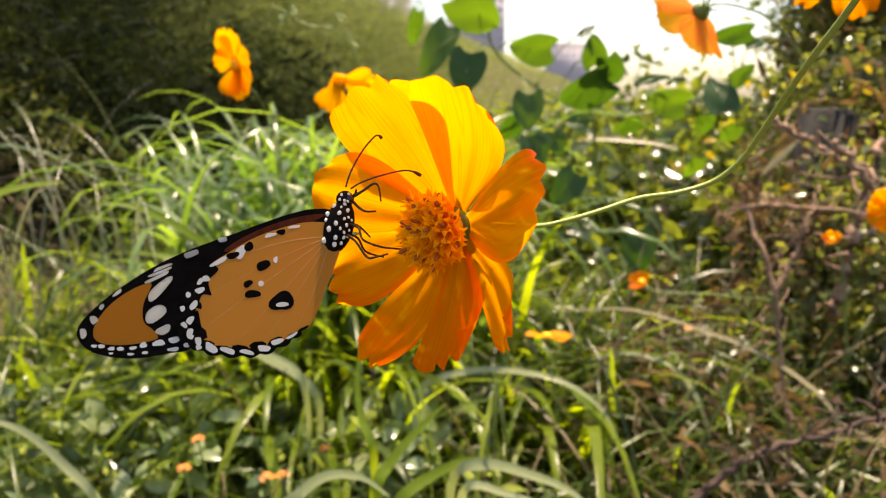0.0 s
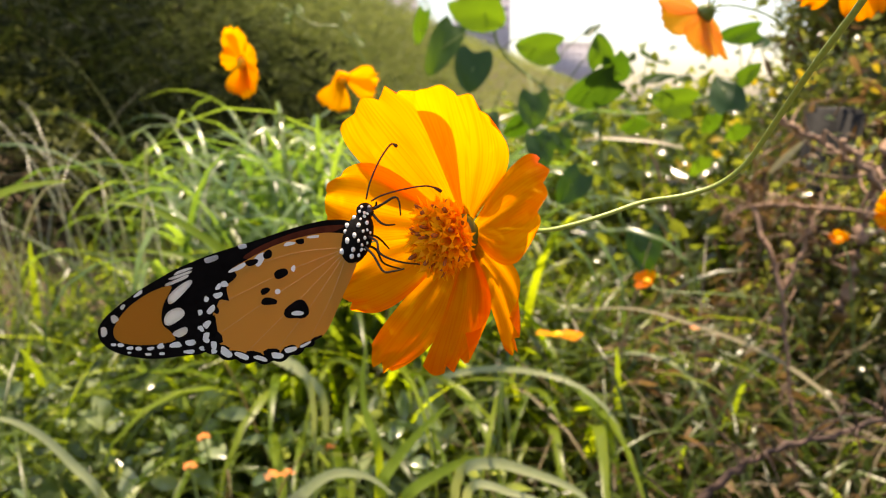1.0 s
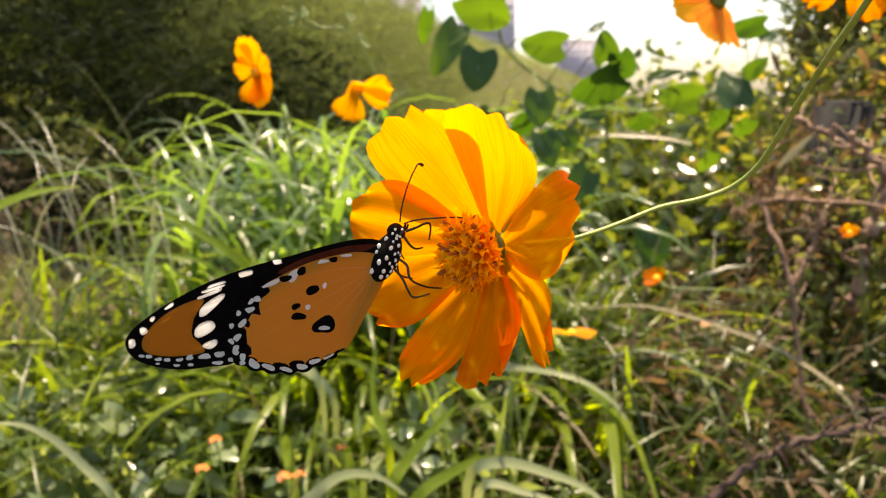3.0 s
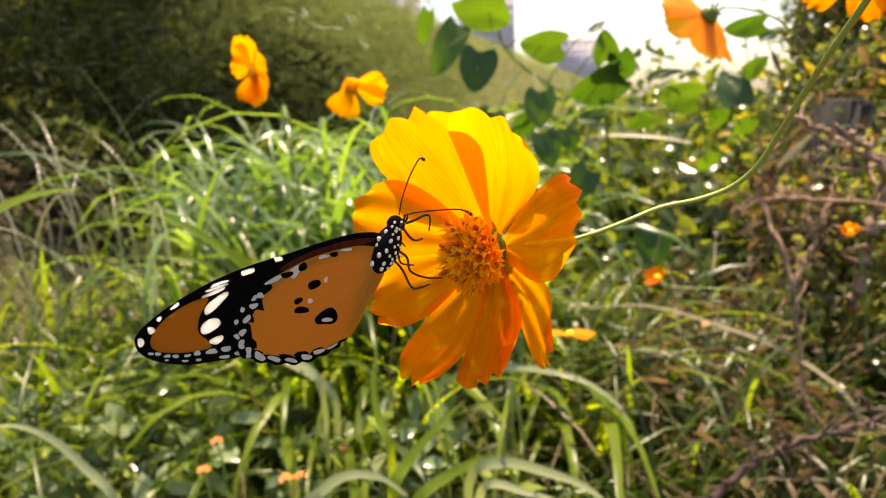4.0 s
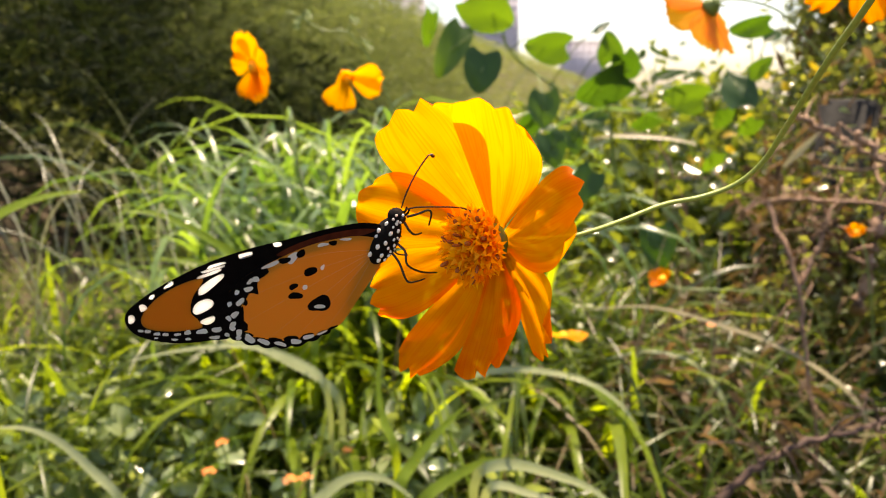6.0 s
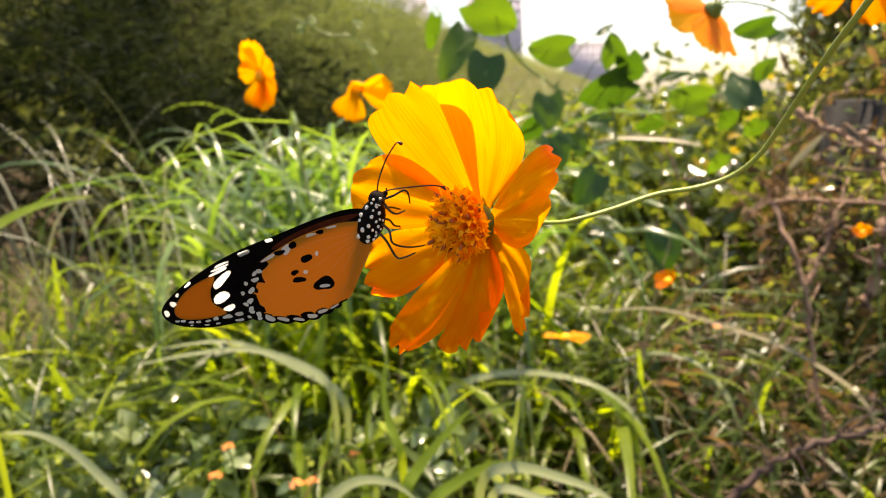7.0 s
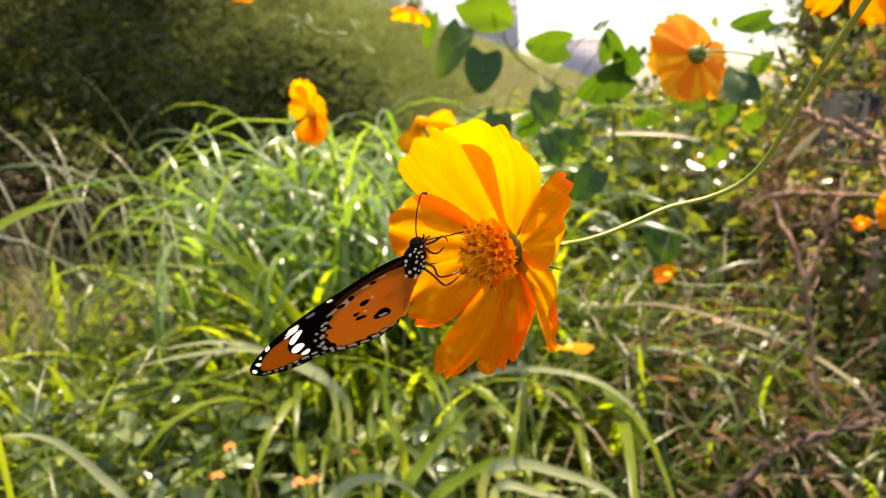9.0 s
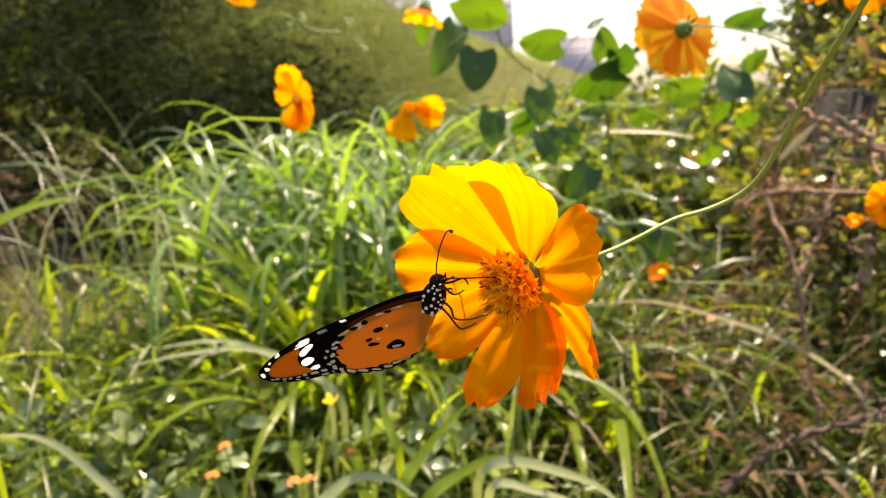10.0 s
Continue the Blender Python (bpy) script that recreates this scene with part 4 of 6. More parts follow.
def foliage(name, label, mat, n, place, length, width, seed, droop=0.3, up=0.2, category="leaves", curl=0.3, slim=False):
    """n small leaves as one mesh: each a folded, pointed blade with a bent tip, turned at random."""
    rng = np.random.default_rng(seed)
    c = place(rng, n)
    n = len(c)
    L = rng.uniform(*length, n)
    W = rng.uniform(*width, n) * 0.5
    d = rng.normal(size=(n, 3))
    d[:, 2] = d[:, 2] * 0.6 + up
    d /= np.linalg.norm(d, axis=1)[:, None]
    r = rng.normal(size=(n, 3))
    s = np.cross(d, r)
    s /= np.linalg.norm(s, axis=1)[:, None] + 1e-9
    nn = np.cross(s, d)
    prof = [(0.0, 0.35), (0.5, 1.0), (1.0, 0.06)] if slim else [(0.0, 0.12), (0.25, 0.8), (0.55, 1.0), (0.8, 0.6), (1.0, 0.04)]
    across = (-1, 1) if slim else (-1, 0, 1)
    c_n = len(across)
    V = np.empty((n, len(prof), c_n, 3))
    for i, (t, w) in enumerate(prof):
        mid = c + d * (L * t)[:, None] + nn * (-curl * L * t * t)[:, None]
        mid[:, 2] -= droop * L * t * t
        for j, k in enumerate(across):
            V[:, i, j] = mid + s * (W * w * k)[:, None] + nn * (0.3 * W * w * abs(k))[:, None]
    base = np.arange(n)[:, None, None] * (len(prof) * c_n)
    quad = np.array([[i * c_n + j, i * c_n + j + 1, i * c_n + j + c_n + 1, i * c_n + j + c_n] for i in range(len(prof) - 1) for j in range(c_n - 1)])
    ob = arrays(name, V.reshape(-1, 3), (base + quad[None]).reshape(-1, 4), mat)
    return tagged(ob, label, category, "", "stuff")


def wedge(az0, az1, r0, r1, z=0.0, clumps=0, spread=0.06, power=1.0, rise=0.0):
    """Roots on the ground between two bearings (degrees from straight ahead) and two distances, gathered in clumps."""
    def place(rng, n):
        m = clumps or n
        a = np.radians(rng.uniform(az0, az1, m))
        r = r0 + (r1 - r0) * rng.uniform(0, 1, m) ** power
        p = np.stack([r * np.sin(a), r * np.cos(a), z + rise * rng.uniform(0, 1, m)], 1)
        if clumps:
            p = p[rng.integers(0, m, n)] + np.concatenate([rng.normal(0, spread, (n, 2)), np.zeros((n, 1))], 1)
        return p
    return place


def bush_cloud(blobs, clumps, spread):
    """Places within a set of ellipsoids (x, y, z, rx, ry, rz), denser at their skin, in small sprays."""
    def place(rng, n):
        b = np.array(blobs)
        vol = b[:, 3] * b[:, 4] + b[:, 3] * b[:, 5]
        k = rng.choice(len(b), clumps, p=vol / vol.sum())
        d = rng.normal(size=(clumps, 3))
        d /= np.linalg.norm(d, axis=1)[:, None]
        q = b[k, :3] + d * b[k, 3:] * (0.72 + 0.36 * rng.uniform(0, 1, clumps) ** 0.7)[:, None]
        q = q[rng.integers(0, clumps, n)] + rng.normal(0, spread, (n, 3))
        return q[q[:, 2] > 0.02]
    return place


def on_bank(s0, s1, l0, l1, top):
    def place(rng, n):
        s = s0 * (s1 / s0) ** rng.uniform(0, 1, n)
        l = rng.uniform(l0, l1, n)
        return np.array([tuple(bank_point(a, b) + Vector((0, 0, c))) for a, b, c in zip(s, l, rng.uniform(0, top, n) ** 1.3)])
    return place


def bank_rest(rng, n):
    s = np.concatenate([rng.uniform(-3, 2, n // 3), rng.uniform(2, 60, n - n // 3)])
    l = np.concatenate([rng.uniform(1.5, 11, n // 3), rng.uniform(3.8, 11, n - n // 3)])
    return np.array([tuple(bank_point(a, b)) for a, b in zip(s, l)])


# tall arching grass of the left middle, and the finer meadow
blades("grass", "tall arching blue-green grass in the sun", M_GRASS_BLUE, 470, wedge(-18, -1, 0.95, 1.6, 0, 60, 0.06), (0.46, 0.72), (0.010, 0.017), (0.0, 0.34), (1.9, 3.5), 1, 14, wind=(0.1, -0.1), knee=3.0)
blades("grass", "tall fresh green meadow grass", M_GRASS, 420, wedge(-22, 8, 0.85, 1.4, 0, 70, 0.05), (0.30, 0.50), (0.009, 0.016), (0.1, 0.6), (1.4, 3.0), 2, 12, wind=(-0.2, 0.0), knee=2.4)
blades("grass", "lime-green grass, painted brighter as sunlit, before the taller clump", M_LIME, 620, wedge(-20, 10, 0.78, 1.1, 0, 110, 0.04), (0.26, 0.48), (0.008, 0.016), (0.1, 0.7), (1.0, 2.8), 26, 11, wind=(-0.2, -0.1), knee=2.2)
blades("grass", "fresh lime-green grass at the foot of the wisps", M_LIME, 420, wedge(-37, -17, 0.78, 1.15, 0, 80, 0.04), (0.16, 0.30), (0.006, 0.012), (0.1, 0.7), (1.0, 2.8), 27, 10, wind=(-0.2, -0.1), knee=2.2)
blades("grass", "fresh green meadow grass below the bush", M_GRASS, 300, wedge(-38, -17, 0.85, 1.4, 0, 60, 0.05), (0.15, 0.31), (0.006, 0.012), (0.05, 0.5), (1.2, 3.0), 25, 11, wind=(0.1, 0.0), knee=2.2)
blades("grass", "tall thin wisps of grass", M_WISP, 40, wedge(-33, -15, 0.95, 1.35, 0, 28, 0.03), (0.48, 0.68), (0.002, 0.0045), (0.0, 0.22), (1.0, 2.6), 22, 14, wind=(-0.3, 0.0), knee=3.2)
blades("grass", "dense fresh green meadow grass", M_GRASS, 1600, wedge(-40, 40, 0.74, 1.35, 0, 170, 0.045), (0.16, 0.36), (0.006, 0.013), (0.05, 0.7), (0.5, 2.2), 3, 8)
blades("grass", "short green grass close by", M_GRASS, 950, wedge(-40, 40, 0.55, 0.95, 0, 150, 0.04), (0.16, 0.36), (0.003, 0.006), (0.05, 0.9), (0.8, 2.6), 23, 9, knee=2.0)
blades("grass", "meadow grass further off", M_GRASS, 11000, wedge(-9, 40, 1.8, 9.0, 0, 1100, 0.10, 1.6), (0.18, 0.40), (0.005, 0.010), (0.05, 0.5), (0.3, 1.6), 4, 5)
blades("grass", "grass in front of the bush", M_GRASS, 260, wedge(-46, -9, 1.5, 2.2, 0, 60, 0.08), (0.14, 0.26), (0.005, 0.010), (0.05, 0.5), (0.5, 1.9), 24, 6)
blades("grass", "dry straw-coloured grass blades among the green", M_GRASS_DRY, 440, wedge(-14, 38, 0.6, 1.8, 0, 100, 0.08), (0.25, 0.45), (0.002, 0.004), (0.1, 0.9), (0.4, 2.0), 5, 7)
blades("grass", "dry tangled grass at the foot of the thicket", M_GRASS_DRY, 780, wedge(10, 38, 0.58, 1.4, 0, 200, 0.08), (0.2, 0.45), (0.002, 0.004), (0.2, 1.1), (0.4, 2.0), 6, 6)
foliage("weeds", "low broad-leaved weeds between the grass", M_WEED, 2800, wedge(-38, 2, 0.70, 1.2, 0.04, 170, 0.035, 1.0, 0.14), (0.011, 0.027), (0.006, 0.014), 7, 0.2, 0.5, "weeds")
foliage("weeds", "low broad-leaved weeds under the thicket", M_WEED, 3400, wedge(3, 40, 0.8, 1.8, 0.10, 300, 0.05, 1.0, 0.10), (0.015, 0.03), (0.007, 0.014), 8, 0.2, 0.5, "weeds")
foliage("weeds", "glossy weed leaves with painted pale highlights, low in the meadow", M_GLOSS, 1500, wedge(-36, 6, 0.58, 0.95, 0.08, 120, 0.03, 1.0, 0.11), (0.016, 0.042), (0.008, 0.020), 33, 0.2, 0.8, "weeds")
# dark feathery bush and the bank behind
BUSH = [(-1.75, 1.75, 0.35, 0.45, 0.3, 0.5), (-1.25, 2.3, 0.4, 0.5, 0.35, 0.5), (-0.7, 2.7, 0.3, 0.45, 0.35, 0.4), (-2.3, 1.9, 0.55, 0.6, 0.5, 0.75), (-3.2, 1.9, 0.7, 0.8, 0.6, 0.9), (-1.9, 2.9, 0.75, 0.75, 0.6, 0.85), (-1.15, 3.2, 0.7, 0.6, 0.6, 0.85), (-2.8, 2.6, 0.8, 0.8, 0.7, 1.0), (-1.7, 4.2, 1.1, 0.9, 0.8, 1.0)]
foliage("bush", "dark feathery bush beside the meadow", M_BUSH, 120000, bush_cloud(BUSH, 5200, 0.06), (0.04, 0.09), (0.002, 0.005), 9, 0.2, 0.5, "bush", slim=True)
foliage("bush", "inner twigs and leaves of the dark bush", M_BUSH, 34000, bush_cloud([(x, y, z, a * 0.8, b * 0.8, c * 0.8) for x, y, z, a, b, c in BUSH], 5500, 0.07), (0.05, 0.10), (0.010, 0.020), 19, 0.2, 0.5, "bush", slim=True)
foliage("bush", "feathery shoots, painted lighter olive for the bush's sunny side", M_BUSH_LIT, 60000, bush_cloud([(-0.84, 2.85, 0.5, 0.36, 0.3, 0.52), (-0.72, 3.2, 0.5, 0.42, 0.35, 0.55), (-0.48, 3.7, 0.5, 0.42, 0.4, 0.55), (-0.3, 4.4, 0.45, 0.4, 0.5, 0.55)], 3000, 0.06), (0.04, 0.09), (0.002, 0.005), 39, 0.2, 0.5, "bush", slim=True)
foliage("scrub", "scrub covering the bank, painted pale for sun and haze", M_BANK, 90000, on_bank(1.8, 45, 1.3, 3.8, 0.32), (0.05, 0.14), (0.004, 0.012), 10, 0.2, 0.7, "scrub", slim=True)
foliage("scrub", "scrub on the back and the end of the bank", M_GRASS, 22000, bank_rest, (0.07, 0.2), (0.010, 0.026), 30, 0.2, 0.7, "scrub", slim=True)
blades("grass", "meadow grass all round, beside and behind", M_GRASS, 14000, wedge(40, 316, 0.75, 9.0, 0, 1500, 0.10, 1.3), (0.18, 0.42), (0.006, 0.012), (0.05, 0.5), (0.3, 1.7), 31, 4)
blades("grass", "coarse grass of the open meadow far off", M_GRASS, 9000, wedge(12, 330, 8.0, 45.0, 0, 1500, 0.4, 1.2), (0.3, 0.6), (0.02, 0.05), (0.05, 0.5), (0.3, 1.4), 32, 3)
# undergrowth behind the vine and the thicket
foliage("undergrowth", "sunlit broad-leaved undergrowth behind the flower", M_VINE_STUFF, 11000, bush_cloud([(0.25, 1.7, 0.24, 0.3, 0.25, 0.22), (0.55, 1.75, 0.27, 0.28, 0.25, 0.24), (0.85, 1.7, 0.3, 0.3, 0.25, 0.25), (0.5, 1.35, 0.2, 0.3, 0.2, 0.2)], 1100, 0.045), (0.02, 0.044), (0.011, 0.027), 11, 0.3, 0.2, "undergrowth")
foliage("thicket", "dark small-leaved climbing thicket", M_THICK, 46000, bush_cloud([(0.87, 1.34, 0.68, 0.17, 0.18, 0.24), (0.74, 1.38, 0.78, 0.12, 0.15, 0.24), (1.02, 1.34, 0.88, 0.24, 0.22, 0.26), (0.66, 1.12, 0.42, 0.12, 0.15, 0.15), (0.74, 1.3, 0.40, 0.14, 0.2, 0.18), (0.70, 1.05, 0.25, 0.18, 0.2, 0.2),
    (0.52, 0.86, 0.30, 0.07, 0.1, 0.12), (0.58, 0.9, 0.12, 0.2, 0.15, 0.14)], 2300, 0.03), (0.009, 0.023), (0.004, 0.009), 12, 0.2, 0.2, "thicket", slim=True)
foliage("thicket", "leaves deep in the thicket, painted dark as a silhouette", M_THICK_SHADE, 15000, bush_cloud([(0.96, 1.60, 0.70, 0.14, 0.15, 0.34), (1.20, 1.60, 0.80, 0.24, 0.2, 0.42), (0.90, 1.50, 0.40, 0.16, 0.15, 0.25)], 1200, 0.03), (0.018, 0.042), (0.009, 0.02), 35, 0.2, 0.1, "thicket")
foliage("thicket", "withered brown leaves hanging in the thicket", M_DEAD, 7000, bush_cloud([(0.87, 1.28, 0.70, 0.22, 0.18, 0.29), (0.72, 1.28, 0.86, 0.12, 0.13, 0.14), (0.66, 0.95, 0.32, 0.22, 0.18, 0.22), (1.02, 1.22, 0.88, 0.24, 0.18, 0.24)], 700, 0.03), (0.015, 0.04), (0.004, 0.012), 34, 0.4, -0.1, "thicket")
foliage("litter", "withered brown leaves and husks low in the dry grass", M_DEAD, 1000, wedge(14, 38, 0.62, 1.2, 0.03, 160, 0.04, 1.0, 0.22), (0.012, 0.034), (0.003, 0.010), 36, 0.4, 0.1, "leaves")
foliage("thicket", "yellowing leaves caught in the thicket", M_YELLOW_LEAF, 420, bush_cloud([(0.62, 1.15, 0.40, 0.22, 0.2, 0.16), (0.85, 1.2, 0.45, 0.2, 0.2, 0.2), (0.92, 1.28, 0.78, 0.24, 0.22, 0.26)], 110, 0.02), (0.015, 0.03), (0.008, 0.014), 13, 0.2, 0.2, "leaves")


# ---- vine with heart-shaped leaves ----
def leaf_piece(name, parent, place, size, face, turn, wide=0.85, bend=0.25, seed=0, mat=None):
    """A heart-shaped leaf, size metres long, folded along its midrib; face is the way its upper side looks, turn its roll in degrees."""
    rnd = random.Random(seed)
    rows, cols = 12, 8
    verts, faces = [], []
    for i in range(rows + 1):
        s = i / rows
        w = 0.5 * wide * (math.sin(math.pi * (0.06 + 0.94 * s) ** 0.66) ** 0.55 if s < 1 else 0.0)
        for j in range(cols + 1):
            u = j / cols * 2 - 1
            back = 0.14 * abs(u) ** 1.5 * max(0, 1 - s * 3.2)
            z = 0.10 * abs(u) * w * 2 - bend * s * s + 0.025 * math.sin(7 * s + u * 4 + seed)
            verts.append(Vector((u * w, s - back, z)) * size)
    for i in range(rows):
        for j in range(cols):
            a = i * (cols + 1) + j
            faces.append((a, a + 1, a + cols + 2, a + cols + 1))
    ob = from_lists(name, verts, faces, mat or M_VINE, parent)
    q = Vector(face).to_track_quat('Z', 'Y').to_matrix().to_4x4()
    ob.matrix_local = Matrix.Translation(place) @ q @ pose(0, 0, 0, 0, 0, turn + rnd.uniform(-8, 8)) @ Matrix.Translation((0, -0.5 * size, 0))
    return ob


def vine():
    v = empty("climbing_vine")
    tagged(v, "climbing vine with heart-shaped green leaves, lit from behind", "vine")
    # place, size, turn (0: tip up), tilt of the face (below 0: lit through, above: dark), width
    spots = [((0.0382, 0.7939, 0.5912), 0.062, 222, -0.6, 0.80), ((-0.0077, 0.8180, 0.5573), 0.064, 156, 0.4, 0.55), ((-0.0338, 0.8356, 0.5786), 0.05, 152, -0.6, 0.34), ((0.0252, 0.7790, 0.5309), 0.044, 172, 0.42, 0.95),
             ((0.0943, 0.7724, 0.5541), 0.045, 96, -0.6, 0.85), ((0.0950, 0.7943, 0.4885), 0.040, 178, 0.4, 0.9), ((0.1743, 0.8301, 0.5556), 0.038, 8, -0.7, 0.8), ((0.1659, 0.8336, 0.5093), 0.060, 130, -0.6, 0.9),
             ((0.1954, 0.8266, 0.5328), 0.038, 205, -0.5, 0.8), ((0.1868, 0.8495, 0.5193), 0.034, 160, 0.4, 0.8), ((0.1666, 0.8296, 0.5805), 0.030, 305, 0.5, 0.28), ((0.2579, 0.8618, 0.5276), 0.036, 284, 0.5, 0.35),
             ((0.3248, 0.8393, 0.5094), 0.046, 8, 0.45, 0.95), ((0.3568, 0.8474, 0.5316), 0.034, 300, -0.6, 0.8), ((0.3315, 0.8335, 0.5734), 0.042, 108, -0.45, 0.62), ((0.3646, 0.8421, 0.5666), 0.028, 280, 0.5, 0.6),
             ((0.2703, 0.8584, 0.4983), 0.05, 85, -0.5, 0.8), ((0.2571, 0.8939, 0.3069), 0.055, 185, 0.4, 0.85), ((0.0833, 0.8954, 0.4631), 0.036, 150, -0.5, 0.8), ((0.2398, 0.9186, 0.4672), 0.034, 120, -0.5, 0.8),
             ((0.1853, 0.9823, 0.4727), 0.034, 60, 0.5, 0.8), ((0.1515, 0.9362, 0.4443), 0.034, 200, 0.4, 0.8), ((0.3354, 0.9378, 0.4103), 0.034, 160, -0.5, 0.8), ((0.2385, 0.8662, 0.5528), 0.020, 230, 0.6, 0.3),
             ((0.1464, 0.8309, 0.3968), 0.045, 140, 0.3, 0.85), ((0.3288, 0.8907, 0.4682), 0.034, 190, -0.6, 0.8), ((0.3572, 0.8793, 0.4582), 0.03, 150, -0.6, 0.8),
             ((0.0435, 0.8400, 0.4643), 0.042, 172, 0.42, 0.8), ((0.1116, 0.8400, 0.4402), 0.042, 200, 0.4, 0.9)]
    hub = [(0.0619, 0.8384, 0.6258), (0.0562, 0.8357, 0.5636), (0.1215, 0.8715, 0.5131), (0.1868, 0.8803, 0.4859), (0.2606, 0.8926, 0.4857), (0.3589, 0.8794, 0.5200)]
    tube("vine_stem", hub, 0.0016, M_STALK, v, 40, 6, 0.8)
    tube("vine_stem", [(0.1868, 0.8803, 0.4859), (0.2069, 0.9214, 0.3969), (0.2561, 0.9440, 0.2921), (0.2875, 1.0017, 0.1480), (0.2555, 0.8650, 0.0681)], 0.002, M_STALK, v, 30, 6, 1.3)
    curve = [Vector(q) for q in spline(hub, 40)]
    for k, (p, size, turn, tilt, wide) in enumerate(spots):
        p = Vector(p)
        leaf_piece("leaf", v, p, size, (0.25 * math.sin(k * 2.1), -1.0, tilt), turn, wide, 0.22, k)
        near = min(curve, key=lambda q: (q - p).length)
        if (near - p).length < 0.16:
            tube("leaf_stalk", [near, near.lerp(p, 0.5) + Vector((0, 0, 0.012)), p], 0.0007, M_STALK, v, 8, 5)
    return v


vine()


# ---- other orange flowers, nodding in the wind ----
def small_flower(label, seed, radius, petals, cup, mat=None, turn=None, ways=()):
    """A further cosmos flower: petals, disc and calyx, facing z. ways: where its petals hang in the world, when the flower stands as turn has it."""
    f = empty("cosmos_flower")
    tagged(f, label, "flower", "orange flowers")
    rnd = random.Random(seed)
    spread = [(360 / petals * k + rnd.uniform(-9, 9), rnd.uniform(0.9, 1.08), 0.80) for k in range(petals)]
    if ways:
        inv = turn.to_3x3().inverted()
        spread = []
        for x, z, size, wide in ways:
            q = inv @ Vector((x, 0.0, z))
            spread.append((math.degrees(math.atan2(q.y, q.x)), size, wide))
    for k, (a, size, wide) in enumerate(spread):
        petal("petal", f, a, radius * size, radius * wide, cup + rnd.uniform(-2.5, 2.5), seed + k, 0.5 * (k % 2), rnd.uniform(-2, 2), 0.12, rnd.uniform(-1, 1), mat or M_PETAL_FAR, base_r=2.2, base_z=1.5, rows=12, cols=12)
    dome("disc", f, 4.6, 0.8, 6.5, M_RECEPT, 6, 14)
    dome("calyx", f, 5.0, 2.4, -4.2, M_CALYX, 6, 12, 0.7)
    bracts(f, 8, 6.5, 0.9, -2.4, -0.6, M_CALYX, seed)
    return f


def flower_rows(track, axis, up, wobble=()):
    """Rows of a nodding flower: places by time, and the way it faces."""
    rows = []
    for k, (t, x, y, z) in enumerate(track):
        a = Vector(axis) + (Vector(wobble[k]) if k < len(wobble) else Vector((0, 0, 0)))
        q = a.to_track_quat('Z', 'Y').to_matrix().to_4x4()
        rows.append((t, Matrix.Translation((x, y, z)) @ q @ pose(0, 0, 0, 0, 0, up)))
    return rows


def nodding(label, seed, radius, petals, cup, axis, up, track, wobble=(), stalk=None, ways=(), mat=None):
    rows = flower_rows(track, axis, up, wobble)
    f = small_flower(label, seed, radius, petals, cup, mat, rows[0][1], ways)
    f.matrix_world = rows[0][1]
    MOVES.append((f, rows))
    m = rows[0][1]
    if stalk:
        # the stalk is one rigid rod that swings with its flower
        inv = m.inverted()
        pts = [Vector((0, 0, -3 * MM))] + [inv @ Vector(q) for q in stalk]
        tube("stalk", pts, 0.5 * MM, M_STALK, f, 18, 6, 1.2)
    return f


nodding("orange cosmos flower seen from its side above the grass", 100, 25, 8, 7, (-0.55, -0.78, -0.25), 20,
        [(0, -0.1418, 0.4985, 0.5258), (0.5, -0.1405, 0.4989, 0.5249), (1, -0.1413, 0.4986, 0.5264), (1.5, -0.1400, 0.4990, 0.5254), (2, -0.1380, 0.4997, 0.5237), (2.5, -0.1358, 0.5004, 0.5217), (4, -0.1386, 0.4995, 0.5238), (4.5, -0.1379, 0.4997, 0.5232), (5, -0.1388, 0.4993, 0.5261), (5.5, -0.1408, 0.4986, 0.5282), (7, -0.1392, 0.4992, 0.5256), (7.5, -0.1357, 0.5004, 0.5223), (8, -0.1314, 0.5017, 0.5194), (8.5, -0.1264, 0.5030, 0.5192), (8.7, -0.1224, 0.5042, 0.5161), (9, -0.1056, 0.5083, 0.4984), (9.2, -0.1101, 0.5073, 0.4990), (9.5, -0.1232, 0.5041, 0.5109), (9.7, -0.1155, 0.5060, 0.5085), (10, -0.1106, 0.5072, 0.5074)],
        stalk=[(-0.1417, 0.5209, 0.5119), (-0.1457, 0.5820, 0.4907), (-0.1568, 0.6773, 0.4187)],
        ways=[(-0.5, 1, 1.0, 0.8), (0.25, 1, 1.05, 0.8), (0.0, -1, 1.0, 0.9), (-0.35, -0.9, 0.9, 0.8), (1, 0.35, 0.85, 0.8), (0.9, -0.6, 0.9, 0.8), (-1, 0.1, 0.7, 0.7)])
